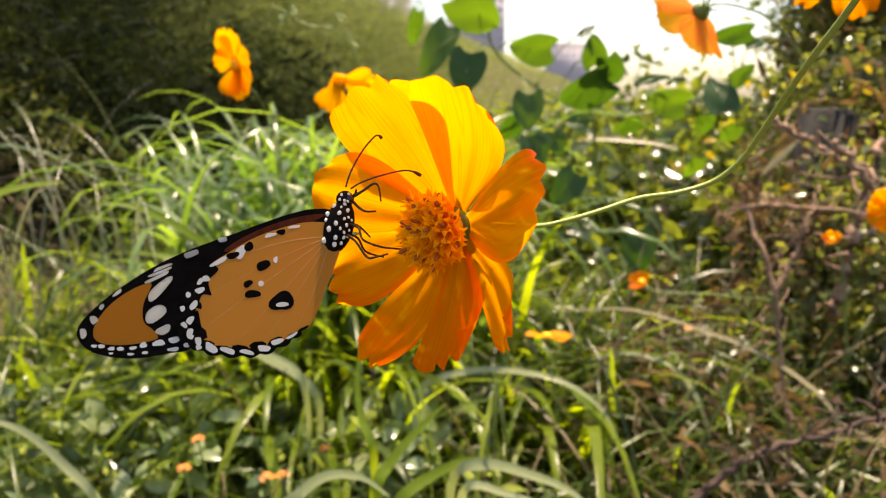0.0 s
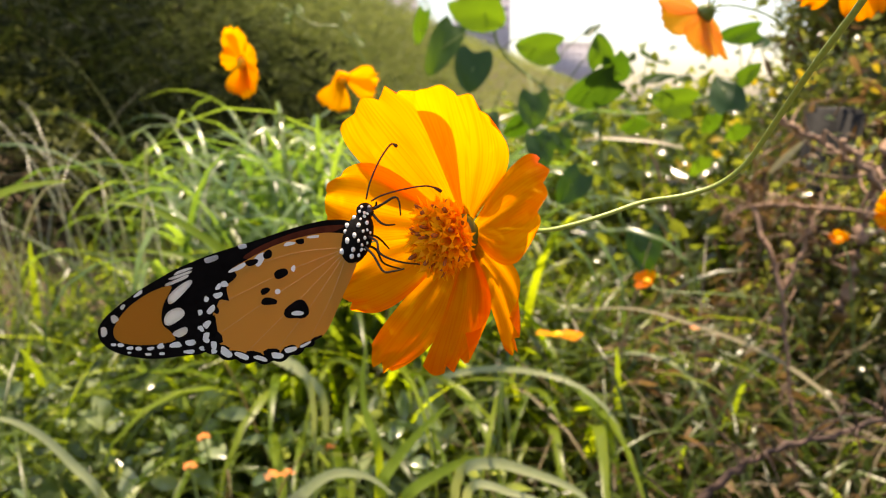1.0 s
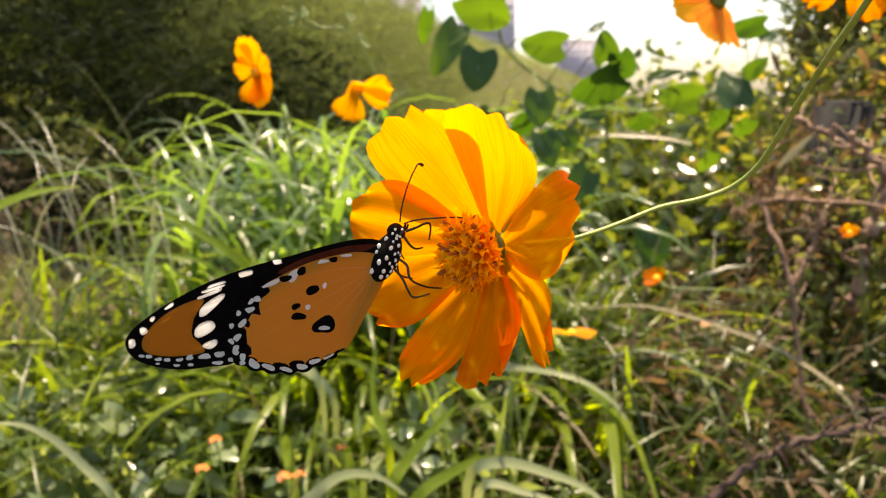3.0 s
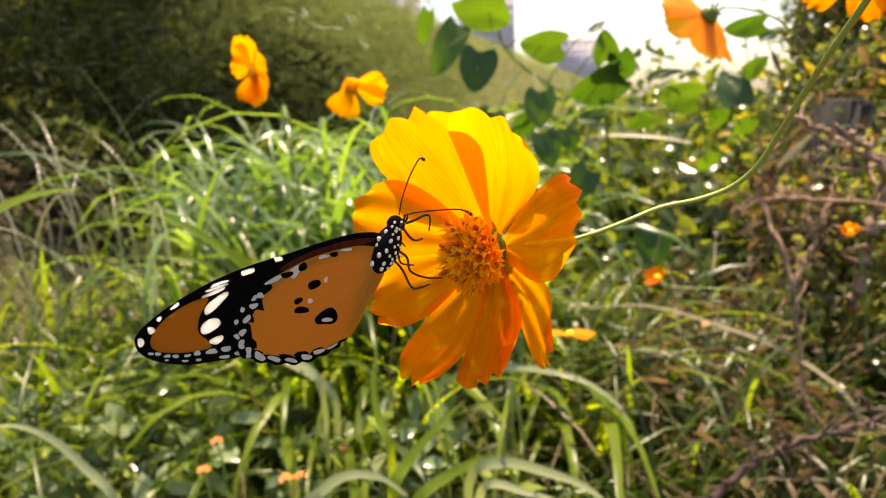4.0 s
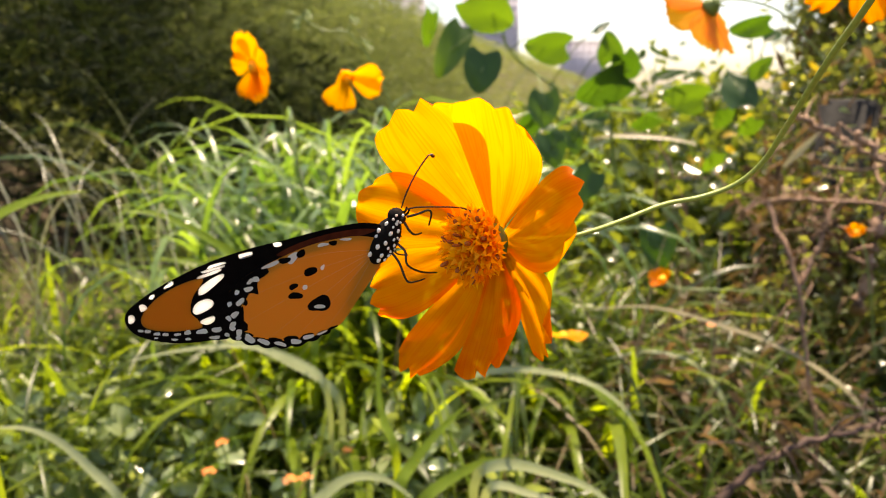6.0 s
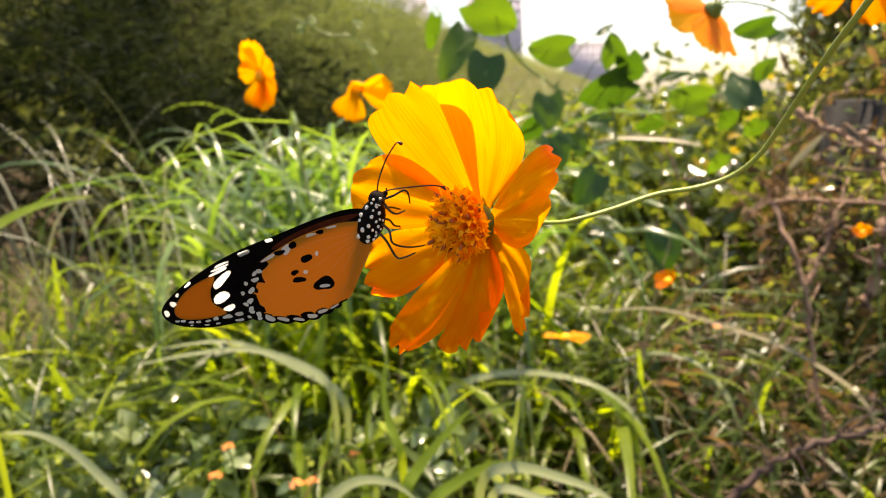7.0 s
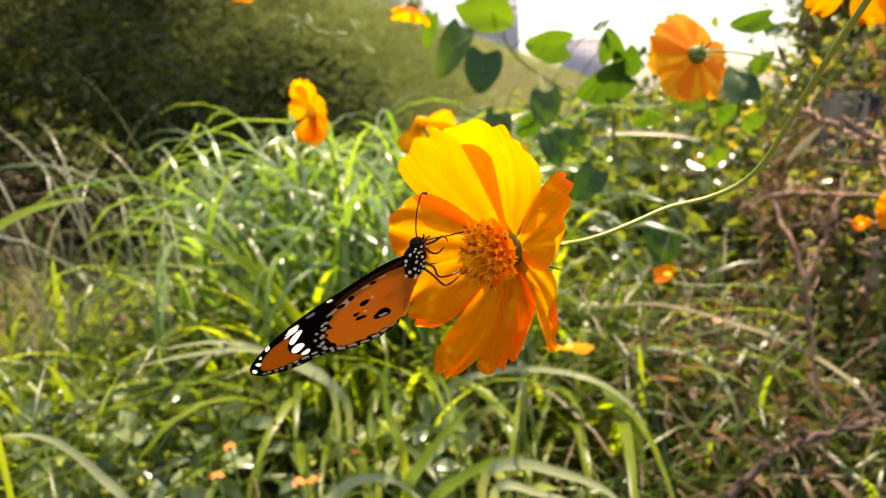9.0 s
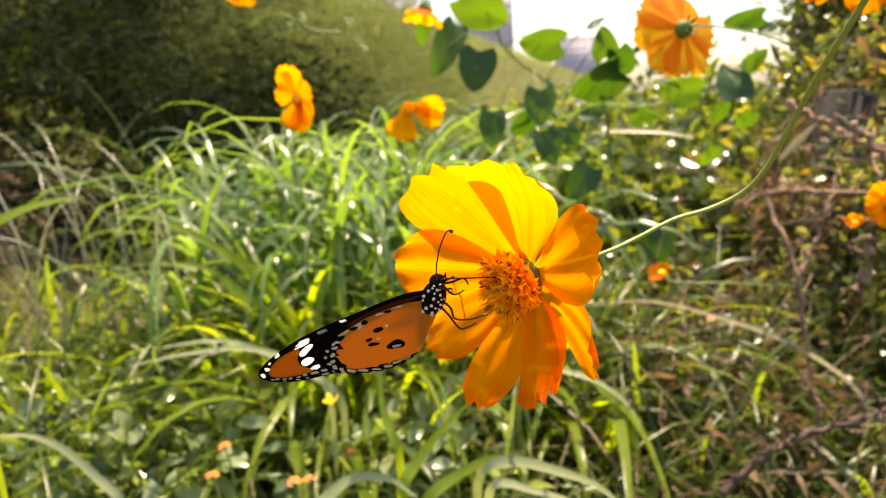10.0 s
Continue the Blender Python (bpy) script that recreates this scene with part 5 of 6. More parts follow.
nodding("orange cosmos flower with brown disc nodding sideways", 120, 23, 6, 9, (0.10, -0.75, -0.5), 40,
        [(0, -0.0741, 0.5143, 0.5157), (0.5, -0.0772, 0.5138, 0.5162), (1, -0.0761, 0.5139, 0.5166), (1.5, -0.0734, 0.5144, 0.5145), (2, -0.0731, 0.5145, 0.5133), (2.5, -0.0702, 0.5149, 0.5104), (4, -0.0738, 0.5144, 0.5135), (4.5, -0.0783, 0.5136, 0.5169), (5, -0.0726, 0.5145, 0.5167), (5.5, -0.0796, 0.5133, 0.5204), (7, -0.0757, 0.5140, 0.5153), (7.5, -0.0599, 0.5163, 0.5066), (8, -0.0634, 0.5159, 0.5076), (8.5, -0.0481, 0.5175, 0.4967), (8.7, -0.0341, 0.5186, 0.4939), (9, -0.0294, 0.5188, 0.4875), (9.2, -0.0393, 0.5183, 0.4937), (9.5, -0.0442, 0.5179, 0.4955), (9.7, -0.0335, 0.5188, 0.4989), (10, -0.0332, 0.5188, 0.4966)],
        stalk=[(-0.0732, 0.5451, 0.5019), (-0.0686, 0.5958, 0.4811), (-0.0755, 0.6910, 0.4170)],
        ways=[(-0.42, -1, 1.0, 1.1), (1.0, 0.12, 1.15, 0.85), (0.9, -0.45, 1.1, 0.75), (-0.9, 0.5, 0.35, 0.5), (0.3, 1, 0.4, 0.6)])
nodding("orange cosmos flower seen from behind with green calyx against the sky", 140, 26, 8, 9, (-0.52, 0.62, -0.58), 0,
        [(0, 0.1331, 0.3744, 0.5458), (0.5, 0.1351, 0.3725, 0.5544), (1, 0.1325, 0.3748, 0.5446), (1.5, 0.1352, 0.3727, 0.5530), (2, 0.1322, 0.3747, 0.5456), (2.5, 0.1355, 0.3731, 0.5492), (4, 0.1321, 0.3754, 0.5404), (4.5, 0.1309, 0.3761, 0.5373), (5, 0.1317, 0.3750, 0.5449), (5.5, 0.1311, 0.3752, 0.5449), (7, 0.1298, 0.3758, 0.5442), (7.5, 0.1313, 0.3752, 0.5442), (8, 0.1234, 0.3793, 0.5304), (8.2, 0.1203, 0.3810, 0.5197), (8.5, 0.1211, 0.3812, 0.5079), (8.7, 0.1172, 0.3824, 0.4960), (9, 0.1255, 0.3793, 0.5195), (9.2, 0.1266, 0.3780, 0.5333), (9.5, 0.1254, 0.3784, 0.5331), (9.7, 0.1205, 0.3802, 0.5305), (10, 0.1215, 0.3798, 0.5314)],
        [(0, 0, 0)] * 12 + [(0.1, 0.1, 0.15)] + [(0.2, 0.25, 0.35)] * 8,
        [(0.1509, 0.3781, 0.5485), (0.1815, 0.3986, 0.5422), (0.2296, 0.4439, 0.5169)], mat=M_PETAL_BRIGHT)
nodding("orange cosmos flower hanging from above", 160, 24, 8, 11, (-0.1, -0.75, -0.5), 15,
        [(0, 0.1726, 0.3156, 0.5630), (1, 0.1726, 0.3158, 0.5619), (2.5, 0.1730, 0.3160, 0.5590), (4.5, 0.1733, 0.3162, 0.5574), (5.5, 0.1729, 0.3164, 0.5572), (7.5, 0.1717, 0.3174, 0.5552), (8, 0.1715, 0.3179, 0.5525), (8.5, 0.1758, 0.3162, 0.5479), (9, 0.1730, 0.3170, 0.5528), (9.5, 0.1742, 0.3164, 0.5529), (10, 0.1730, 0.3164, 0.5569)],
        stalk=[(0.1659, 0.3133, 0.5628), (0.1845, 0.3233, 0.5763), (0.2384, 0.3404, 0.5609), (0.42, 0.42, 0.2), (0.43, 0.43, 0.0)],
        ways=[(-0.75, -0.75, 1.15, 0.75), (0.25, -1, 1.05, 0.75), (1, -0.5, 0.9, 0.7), (-1, 0.2, 0.7, 0.6), (0.2, 1, 0.6, 0.6)], mat=M_PETAL)
nodding("small orange cosmos flower hanging upside down", 180, 16, 7, 10, (-0.2, -0.2, -0.95), 0,
        [(0, -0.0170, 0.5359, 0.6226), (7.5, -0.0284, 0.5363, 0.6185), (8.2, -0.0455, 0.5399, 0.5926), (8.6, -0.0460, 0.5425, 0.5769), (9, -0.0326, 0.5445, 0.5726), (9.3, -0.0268, 0.5436, 0.5791), (9.6, -0.0225, 0.5445, 0.5746), (10, -0.0192, 0.5453, 0.5693)],
        stalk=[(-0.0197, 0.5333, 0.6332), (-0.0348, 0.5558, 0.6619)])
nodding("small orange cosmos flower above the grass", 190, 13, 7, 5, (0.2, -0.5, -0.4), 0,
        [(0, -0.1531, 0.5470, 0.6275), (7.5, -0.1628, 0.5441, 0.6276), (8.2, -0.1659, 0.5467, 0.6182), (8.6, -0.1670, 0.5487, 0.6042), (9, -0.1621, 0.5515, 0.5953), (9.3, -0.1607, 0.5506, 0.6042), (9.6, -0.1594, 0.5513, 0.6017), (10, -0.1572, 0.5524, 0.5907)],
        stalk=[(-0.1426, 0.5480, 0.6254), (-0.1125, 0.5689, 0.6540)])
nodding("orange cosmos flower at the edge of the thicket", 200, 18, 8, 5, (-0.5, -0.6, 0.1), 0,
        [(0, 0.3255, 0.4981, 0.4230), (2.5, 0.3262, 0.4971, 0.4197), (5, 0.3256, 0.4969, 0.4159), (7, 0.3263, 0.4968, 0.4176), (8.5, 0.3202, 0.4996, 0.4112), (9.2, 0.3136, 0.5035, 0.4101), (10, 0.3132, 0.5044, 0.4132)],
        stalk=[(0.3314, 0.4924, 0.4124), (0.3507, 0.4922, 0.3619)])


def bud(label, place, size, axis, stalk, mat=None, petals=6, cup=9):
    b = small_flower(label, int(place[0] * 1000) % 90 + 300, size, petals, cup, mat)
    b.matrix_world = Matrix.Translation(place) @ Vector(axis).to_track_quat('Z', 'Y').to_matrix().to_4x4()
    inv = b.matrix_world.inverted()
    tube("stalk", [Vector((0, 0, -3 * MM))] + [inv @ Vector(q) for q in stalk], 0.9 * MM, M_STALK, b, 20, 6)
    return b


bud("small half-open orange cosmos flower on a thin stalk", (0.1983, 0.6689, 0.3222), 12, (-0.5, -0.4, 0.6), [(0.2151, 0.6620, 0.3160), (0.2856, 0.6564, 0.3124), (0.3568, 0.6828, 0.2844), (0.4127, 0.7156, 0.1427)])
nodding("pale orange cosmos flower low in the grass seen edge-on", 330, 21, 5, 6, (0.12, -0.16, 1.0), 0,
        [(0, 0.0904, 0.5780, 0.2969), (2.5, 0.0993, 0.5780, 0.2975), (5, 0.0921, 0.5780, 0.2952), (7, 0.0838, 0.5780, 0.2973), (8.2, 0.0850, 0.5780, 0.2956), (8.5, 0.0880, 0.5780, 0.2888), (8.8, 0.0888, 0.5780, 0.2819), (9, 0.0865, 0.5780, 0.2832), (9.5, 0.0956, 0.5780, 0.2963), (9.8, 0.0804, 0.5780, 0.2765), (10, 0.0905, 0.5780, 0.2831)],
        stalk=[(0.0944, 0.5800, 0.2769), (0.1054, 0.5830, 0.2069)],
        ways=[(-1, 0.1, 0.95, 0.6), (1, 0.1, 1.05, 0.8), (0.6, 0.9, 0.8, 0.8), (-0.3, -1, 0.8, 0.7), (0.7, -0.8, 0.9, 0.8)], mat=M_PETAL_PALE)
bud("faded orange cosmos flower in the dry twigs", (0.3904, 0.6845, 0.3620), 9, (-0.3, -0.5, 0.5), [(0.3980, 0.6752, 0.3398), (0.4233, 0.6873, 0.2336)])


def flower_head(label, place, size, seed):
    """A small round head of tiny orange blossoms on a stalk."""
    h = empty("weed_blossom", Matrix.Translation(place))
    tagged(h, label, "flower", "weed blossoms")
    rnd = random.Random(seed)
    for k in range(9):
        a = k * 2.4
        r = size * 0.42 * math.sqrt(k / 9)
        c = Vector((r * math.cos(a), r * math.sin(a), size * 0.25 * (1 - k / 9)))
        verts, faces = [c + Vector((0, 0, 0.0005))], []
        for s in range(8):
            w = 2 * math.pi * s / 8
            rr = size * (0.22 if s % 2 else 0.13) * rnd.uniform(0.8, 1.2)
            verts.append(c + Vector((rr * math.cos(w), rr * math.sin(w), rnd.uniform(-0.001, 0.001))))
        for s in range(8):
            faces.append((0, 1 + s, 1 + (s + 1) % 8))
        from_lists("blossom", verts, faces, M_BLOSSOM, h)
    tube("stalk", [Vector((0, 0, 0)), Vector((0.004, 0.003, -0.05)), Vector((0.0, 0.01, 0.0 - place[2]))], 0.0009, M_STALK, h, 10, 5)
    return h


for k, p in enumerate([(-0.1405, 0.5041, 0.2064), (-0.2125, 0.5552, 0.2133), (-0.2077, 0.5082, 0.2120), (-0.1307, 0.5157, 0.2017), (-0.1063, 0.5749, 0.1937), (0.2645, 0.7156, 0.2594)]):
    flower_head("small round head of orange weed blossoms in the grass", p, 0.011 if k else 0.013, k)


def sprig(label, pts, side, r=0.0012):
    """A thin forked shoot with a few narrow leaflets."""
    g = empty("weed_sprig", Matrix.Translation(pts[0]))
    tagged(g, label, "plant")
    off = Vector(pts[0])
    c = [Vector(q) - off for q in pts]
    tube("stem", c, r, M_STALK, g, 24, 6, 0.6)
    fine = spline(c, 24)
    for q in side:
        e = Vector(q) - off
        a = min(fine, key=lambda w: (w - e).length)
        tube("shoot", [a, a.lerp(e, 0.5) + Vector((0, 0, 0.004)), e], r * 0.7, M_STALK, g, 8, 5, 0.6)
        leaf_piece("leaflet", g, e, 0.016, (0.2, -1, 0.8), 40 + 500 * e.x, 0.4, 0.2, int(abs(e.x) * 9000), M_LEAFLET)
    return g


sprig("thin forked green shoot with small leaflets", [(-0.0488, 0.7132, 0.4144), (-0.0666, 0.6767, 0.5049), (-0.0933, 0.6507, 0.5592), (-0.1200, 0.6456, 0.5660), (-0.1498, 0.6374, 0.5826)], [(-0.0926, 0.6490, 0.5760), (-0.0811, 0.6528, 0.5536), (-0.1411, 0.6406, 0.5726), (-0.1311, 0.6419, 0.5799)])
sprig("thin stalk with a round yellow-green bud", [(-0.1678, 0.7678, 0.3504), (-0.1743, 0.7568, 0.4276), (-0.1782, 0.7386, 0.4812)], [(-0.1793, 0.7384, 0.4835), (-0.1759, 0.7392, 0.4847)])


# ---- single long blades near the flower ----
def ribbon(name, parent, pts, width, mat, n=18, fold=0.25):
    c = spline(pts, n)
    verts, faces = [], []
    for i, q in enumerate(c):
        t = (c[min(i + 1, n)] - c[max(i - 1, 0)]).normalized()
        side = t.cross(Vector((0.15, -0.75, 0.65))).normalized()
        nrm = side.cross(t)
        s = i / n
        w = width * 0.40 * (0.3 + 0.9 * min(1.0, s / 0.45)) * (1 - s ** 3.2) + 0.0003
        verts += [q - side * w + nrm * w * fold, q, q + side * w + nrm * w * fold]
    for i in range(n):
        a, b = i * 3, i * 3 + 3
        faces += [(a, a + 1, b + 1, b), (a + 1, a + 2, b + 2, b + 1)]
    return from_lists(name, verts, faces, mat, parent)


def tuft(label, runs, rooted=True):
    t = empty("grass_tuft", Matrix.Translation((runs[0][0][0][0], runs[0][0][0][1] + 0.05, 0)))
    tagged(t, label, "grass", "long grass tufts")
    off = Vector(t.matrix_world.translation)
    for pts, width, mat in runs:
        p = [Vector(q) - off for q in pts]
        root = Vector((p[0].x * 0.6, p[0].y * 0.6, 0))
        ribbon("blade", t, ([root, root.lerp(p[0], 0.55) + Vector((0, 0, 0.02))] if rooted else []) + p, width, mat, 22)
    return t


tuft("broad lime-green grass blades leaning over, sunlit", [
    ([(-0.3602, 0.4710, 0.4083), (-0.3390, 0.4894, 0.4251), (-0.3216, 0.5023, 0.4348), (-0.3033, 0.5141, 0.4391), (-0.2856, 0.5243, 0.4401)], 0.009, M_BLADE)])
tuft("broad lime-green grass blades bowing in the sun", [
    ([(-0.1896, 0.7817, 0.2253), (-0.2205, 0.7638, 0.2990), (-0.2606, 0.7412, 0.3494), (-0.3180, 0.7256, 0.3890), (-0.3565, 0.7088, 0.3974)], 0.014, M_BLADE),
    ([(-0.1892, 0.7773, 0.2128), (-0.2205, 0.7370, 0.2803), (-0.2769, 0.7317, 0.3326), (-0.3234, 0.7146, 0.3426)], 0.011, M_BLADE),
    ([(-0.1657, 0.7297, 0.2172), (-0.1640, 0.7467, 0.2642), (-0.1525, 0.7641, 0.3187), (-0.1369, 0.7781, 0.3745)], 0.010, M_BLADE)])
tuft("long pale grass blades arching low over the weeds", [
    ([(-0.1259, 0.5944, 0.2423), (-0.1466, 0.6000, 0.2674), (-0.1950, 0.5940, 0.2886), (-0.2439, 0.5770, 0.2921), (-0.2881, 0.5554, 0.2898)], 0.007, M_GRASS_BLUE_ONE),
    ([(-0.1228, 0.6301, 0.2210), (-0.1658, 0.6341, 0.2542), (-0.2265, 0.6266, 0.2854), (-0.2854, 0.6030, 0.2881)], 0.008, M_GRASS_BLUE_ONE)])
tuft("bright green grass blades rising below the flower", [
    ([(-0.0546, 0.5110, 0.1903), (-0.0437, 0.5228, 0.2088), (-0.0208, 0.5365, 0.2321), (0.0038, 0.5463, 0.2520)], 0.011, M_BLADE),
    ([(-0.0357, 0.4716, 0.2001), (-0.0104, 0.4840, 0.2186), (0.0200, 0.4899, 0.2295), (0.0459, 0.4872, 0.2277)], 0.010, M_BLADE),
    ([(-0.0597, 0.5435, 0.2078), (-0.0700, 0.5553, 0.2333), (-0.0746, 0.5666, 0.2596), (-0.0715, 0.5810, 0.2958)], 0.008, M_BLADE)])
tuft("long pale grass blade arching below the flower", [
    ([(-0.0369, 0.6510, 0.1500), (-0.0259, 0.6785, 0.2058), (0.0380, 0.6673, 0.2322), (0.1083, 0.6387, 0.2349), (0.1496, 0.6209, 0.2134), (0.1679, 0.6010, 0.1827)], 0.008, M_GRASS_BLUE_ONE),
    ([(-0.0025, 0.7157, 0.1426), (0.0483, 0.7326, 0.1824), (0.0986, 0.7284, 0.1842), (0.1224, 0.7126, 0.1577)], 0.007, M_GRASS_BLUE_ONE)])
tuft("pale silvery grass blades bent to the ground", [
    ([(0.0068, 0.4744, 0.2218), (0.0318, 0.4705, 0.2370), (0.0606, 0.4653, 0.2327), (0.0923, 0.4550, 0.2242), (0.1140, 0.4393, 0.2074)], 0.009, M_GRASS_BLUE_ONE),
    ([(-0.1127, 0.4225, 0.2186), (-0.0994, 0.4355, 0.2339), (-0.0810, 0.4446, 0.2428), (-0.0575, 0.4468, 0.2402), (-0.0373, 0.4416, 0.2280)], 0.009, M_GRASS_BLUE_ONE),
    ([(0.0144, 0.4445, 0.2306), (0.0460, 0.4420, 0.2299), (0.0767, 0.4340, 0.2240)], 0.007, M_GRASS_BLUE_ONE)])
tuft("pale grass blade bent over the weeds", [
    ([(-0.2546, 0.4605, 0.2117), (-0.2745, 0.4642, 0.2369), (-0.2962, 0.4641, 0.2616), (-0.3155, 0.4587, 0.2762), (-0.3325, 0.4494, 0.2820)], 0.007, M_GRASS_BLUE_ONE)])
tuft("thin pale grass stalks crossing the thicket", [
    ([(0.3612, 0.5925, 0.2154), (0.3191, 0.6329, 0.2547), (0.2507, 0.6605, 0.2797), (0.1863, 0.6753, 0.2945), (0.1240, 0.6777, 0.2908)], 0.005, M_GRASS_DRY_ONE),
    ([(0.2719, 0.6831, 0.1847), (0.2474, 0.7072, 0.2195), (0.2028, 0.7249, 0.2289), (0.1549, 0.7318, 0.2164)], 0.006, M_GRASS_BLUE_ONE)])
tuft("pale strap leaves among the dry twigs", [
    ([(0.3327, 0.7238, 0.4261), (0.3400, 0.7213, 0.4357), (0.3507, 0.7172, 0.4487), (0.3619, 0.7125, 0.4627)], 0.008, M_GRASS_DRY_ONE),
    ([(0.3173, 0.9462, 0.4361), (0.2785, 0.9589, 0.4452), (0.2163, 0.9750, 0.4490), (0.1862, 0.9810, 0.4455)], 0.008, M_GRASS_DRY_ONE)], False)


# ---- dry branches on the right ----
def branch(label, pts, r, seed, shoots=6, reach=0.06, mat=None):
    b = empty("dry_branch", Matrix.Translation(pts[0]))
    tagged(b, label, "branch", "dry branches")
    rnd = random.Random(seed)
    off = Vector(pts[0])
    c = [Vector(p) - off for p in pts]
    fine = spline(c, 26)
    fine = [q + Vector([rnd.uniform(-1, 1) * r * 0.9 for _ in range(3)]) for q in fine]
    rad = [r * (1.15 - 0.5 * i / 26) * rnd.uniform(0.8, 1.25) for i in range(27)]
    v, f = tube_lists(fine, rad, 7)
    from_lists("limb", v, f, mat or M_TWIG, b)
    for k in range(shoots):
        i = rnd.randrange(3, 25)
        d = Vector((rnd.uniform(-1, 1), rnd.uniform(-0.5, 0.5), rnd.uniform(-0.6, 1.0))).normalized() * reach * rnd.uniform(0.5, 1.4)
        k1 = fine[i] + d * 0.5 + Vector([rnd.uniform(-0.012, 0.012) for _ in range(3)])
        k2 = fine[i] + d + Vector([rnd.uniform(-0.02, 0.02) for _ in range(3)])
        tube("shoot", [fine[i], k1, k2], r * 0.42, mat or M_TWIG, b, 10, 5, 0.4)
    return b


branch("knotted brown dry vine hanging down", [(0.3135, 0.7060, 0.3920), (0.3152, 0.6765, 0.3568), (0.3229, 0.6532, 0.3224), (0.3243, 0.6415, 0.2860), (0.3246, 0.6265, 0.2457), (0.3297, 0.6127, 0.1941), (0.3412, 0.6161, 0.1205)], 0.0023, 1, 16, 0.022)
branch("knotted brown dry vine forking", [(0.3228, 0.6518, 0.3171), (0.3446, 0.6712, 0.3465), (0.3602, 0.6812, 0.3788), (0.3796, 0.6992, 0.4161)], 0.0021, 2, 12, 0.022)
branch("curled brown dry vine lying across", [(0.2963, 0.7321, 0.3728), (0.3012, 0.7110, 0.3900), (0.3395, 0.6946, 0.3966), (0.3751, 0.6759, 0.3955), (0.4188, 0.6492, 0.3926), (0.4636, 0.6437, 0.3962)], 0.0022, 3, 26, 0.028)
branch("dark fallen branch low in the dry grass", [(0.1978, 0.4981, 0.1882), (0.2304, 0.5018, 0.2180), (0.2700, 0.5044, 0.2361), (0.3071, 0.5014, 0.2473), (0.3584, 0.5032, 0.2678)], 0.0028, 4, 18, 0.035, M_TWIG_DARK)
branch("dry straw-brown stick leaning in the thicket", [(0.3579, 0.7707, 0.4804), (0.3862, 0.7563, 0.4640), (0.4132, 0.7408, 0.4458), (0.4480, 0.7307, 0.4301)], 0.0035, 5, 3)
branch("grey dry stem rising through the thicket", [(0.4124, 0.7088, 0.2762), (0.4274, 0.7175, 0.3420), (0.4451, 0.7283, 0.3946), (0.4654, 0.7457, 0.4586)], 0.006, 6, 6)
branch("thin brown stick leaning in the thicket", [(0.3415, 0.6101, 0.4661), (0.3576, 0.5991, 0.4427), (0.3755, 0.5847, 0.4154), (0.3997, 0.5641, 0.3901)], 0.003, 7, 4)
for k in range(30):
    rnd = random.Random(900 + k)
    x, y, z = rnd.uniform(0.30, 0.78), rnd.uniform(0.70, 1.2), 0.0
    lean = Vector((rnd.uniform(-0.35, 0.3), rnd.uniform(-0.1, 0.2), 1)).normalized()
    hgt = rnd.uniform(0.2, 0.5)
    a = Vector((x, y, z))
    branch("thin dry stick in the tangle of the thicket", [a, a + lean * hgt * 0.35 + Vector((rnd.uniform(-0.03, 0.03), 0, 0)), a + lean * hgt * 0.7 + Vector((rnd.uniform(-0.06, 0.06), 0, 0)), a + lean * hgt + Vector((rnd.uniform(-0.12, 0.12), 0, 0))], rnd.uniform(0.0012, 0.0024), 50 + k, 5, 0.08)

# dark squared post in the thicket
post = empty("fence_post", Matrix.Translation((0.536, 1.002, 0)) @ pose(0, 0, 0, 2, -1, 20))
tagged(post, "dark weathered squared post standing in the thicket", "post")
bm = bmesh.new()
bmesh.ops.create_cube(bm, size=1.0)
bmesh.ops.transform(bm, matrix=Matrix.Translation((0, 0, 0.24)) @ Matrix.Diagonal((0.062, 0.055, 0.50, 1)), verts=bm.verts)
bmesh.ops.bevel(bm, geom=bm.edges[:], offset=0.006, segments=2, affect='EDGES')
part("shaft", bm, M_POST, post)


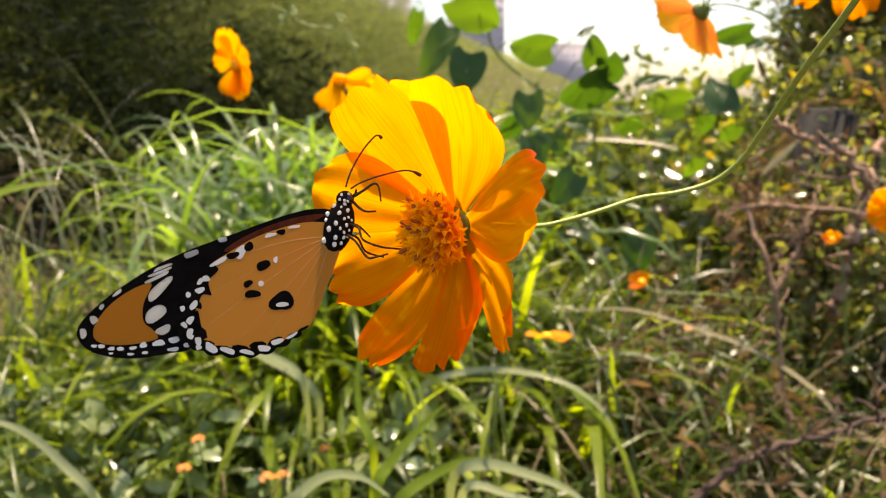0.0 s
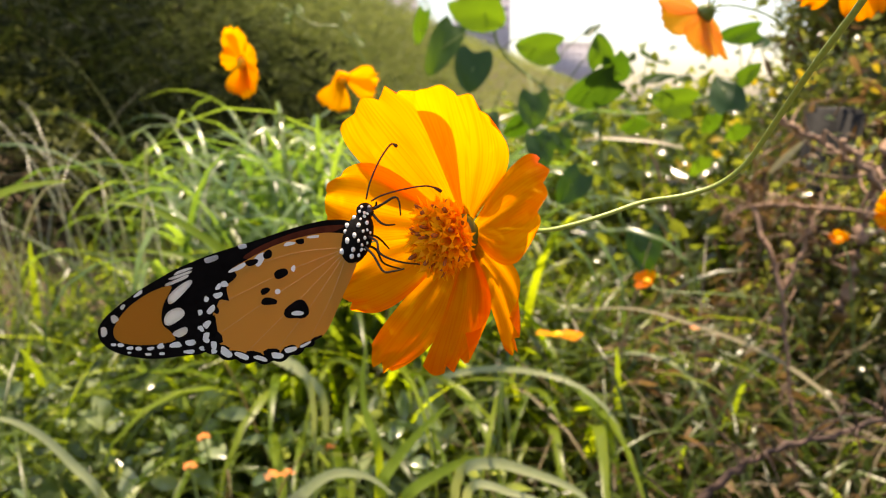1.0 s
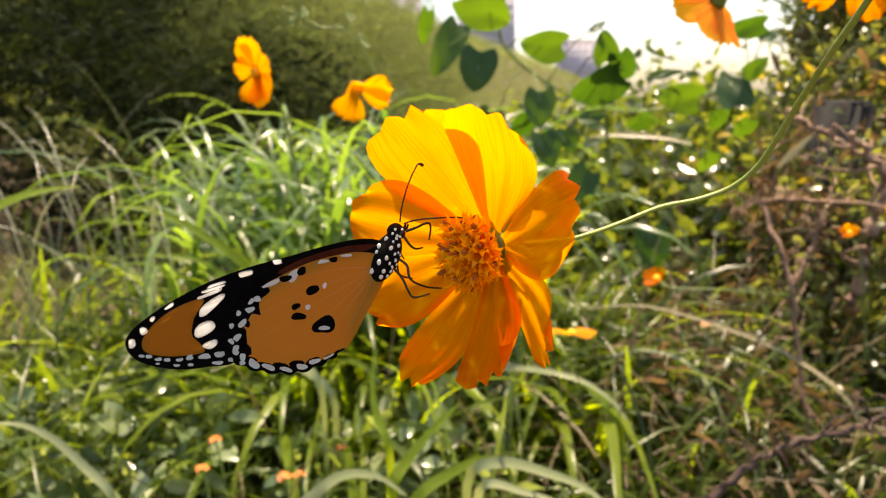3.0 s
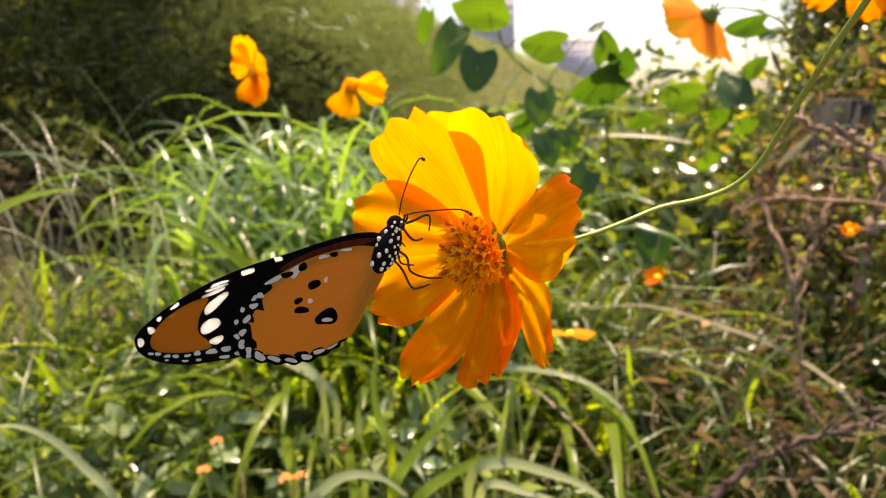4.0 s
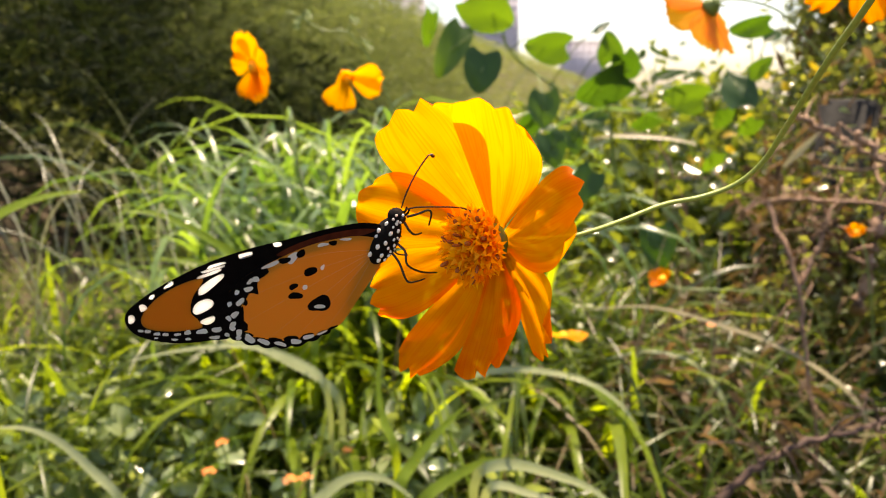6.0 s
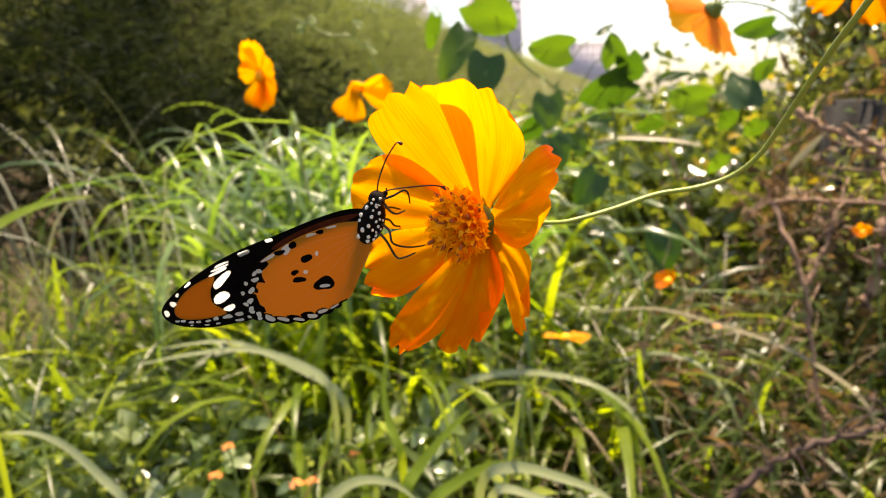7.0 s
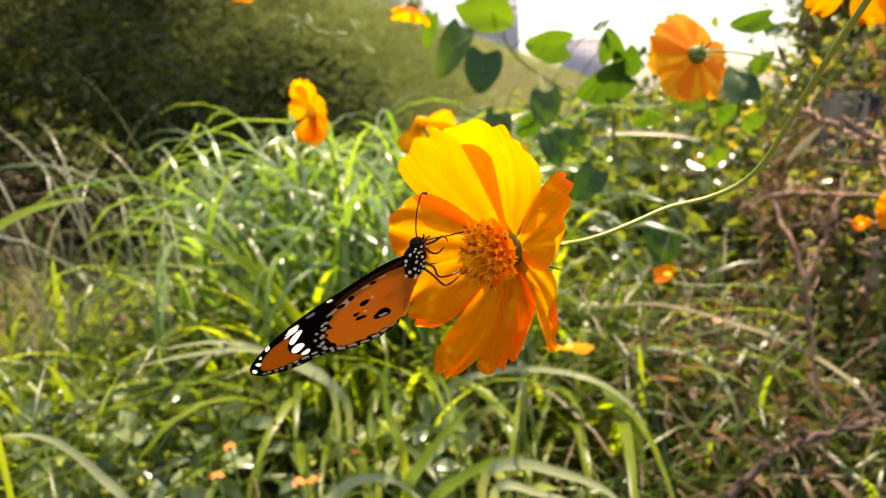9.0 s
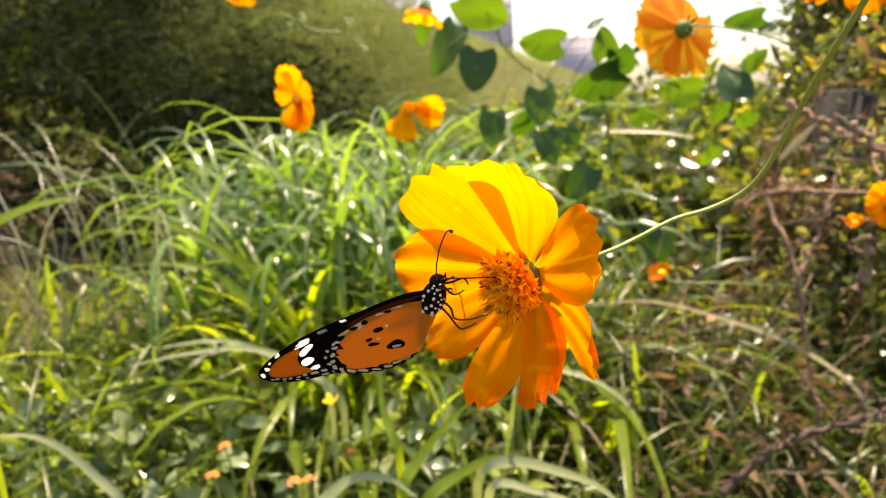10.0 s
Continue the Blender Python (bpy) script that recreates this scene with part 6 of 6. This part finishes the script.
# ---- a small yellow butterfly that flits past late ----
def yellow_butterfly():
    y = empty("small_butterfly")
    tagged(y, "tiny bright yellow butterfly flying low over the weeds", "butterfly")
    v, f = tube_lists([Vector((x, 0, 0)) * MM for x in (-3.4, -2.2, 0, 1.5, 2.7, 3.3)], [k * MM for k in (0.15, 0.45, 0.6, 0.7, 0.5, 0.2)], 8)
    from_lists("body", v, f, M_YELLOW_BODY, y)
    for side in (-1, 1):
        for name, reach, back, fwd in (("forewing", 7.8, -0.4, 4.8), ("hindwing", 6.2, -5.6, 0.4)):
            verts, faces = [], []
            for i in range(7):
                s = i / 6
                w = math.sin(math.pi * (0.12 + 0.80 * s)) ** 0.6
                mid = (back + fwd) / 2 * s + 1.2
                half = (fwd - back) / 2 * w * (0.35 + 0.65 * s)
                for k in (-1, 0, 1):
                    verts.append(Vector((mid + k * half, side * (0.5 + reach * s * 0.7), 0.3 + reach * s * 0.72 - 0.5 * abs(k) * s)) * MM)
            for i in range(6):
                for k in range(2):
                    a = i * 3 + k
                    faces.append((a, a + 1, a + 4, a + 3))
            from_lists(name, verts, faces, M_YELLOW_WING, y)
    track = [(0, -0.2111, 0.3451, 0.2417), (9.0, -0.2238, 0.3481, 0.2568), (9.3, -0.2135, 0.3657, 0.2740), (9.5, -0.2022, 0.3819, 0.2911), (9.6, -0.1968, 0.3901, 0.3011), (9.7, -0.1544, 0.4090, 0.3019), (9.8, -0.1423, 0.4141, 0.3033), (9.9, -0.1077, 0.4259, 0.3067), (10, -0.0893, 0.4298, 0.3058)]
    rows = []
    for k, (t, x, yy, z) in enumerate(track):
        rows.append((t, pose(x, yy, z, 25 * math.sin(k * 2.3), -20, 25 + 30 * math.sin(k * 1.7))))
    y.matrix_world = rows[0][1]
    MOVES.append((y, rows))


yellow_butterfly()


# ---- what moves ----
def motions():
    walk(flower, FLOWER_ROWS)
    walk(fly, FLY_ROWS)
    for ob, rows in zip(stem_parts, stem_rows):
        walk(ob, rows)
    for ob, rows in MOVES:
        walk(ob, rows)


motions()
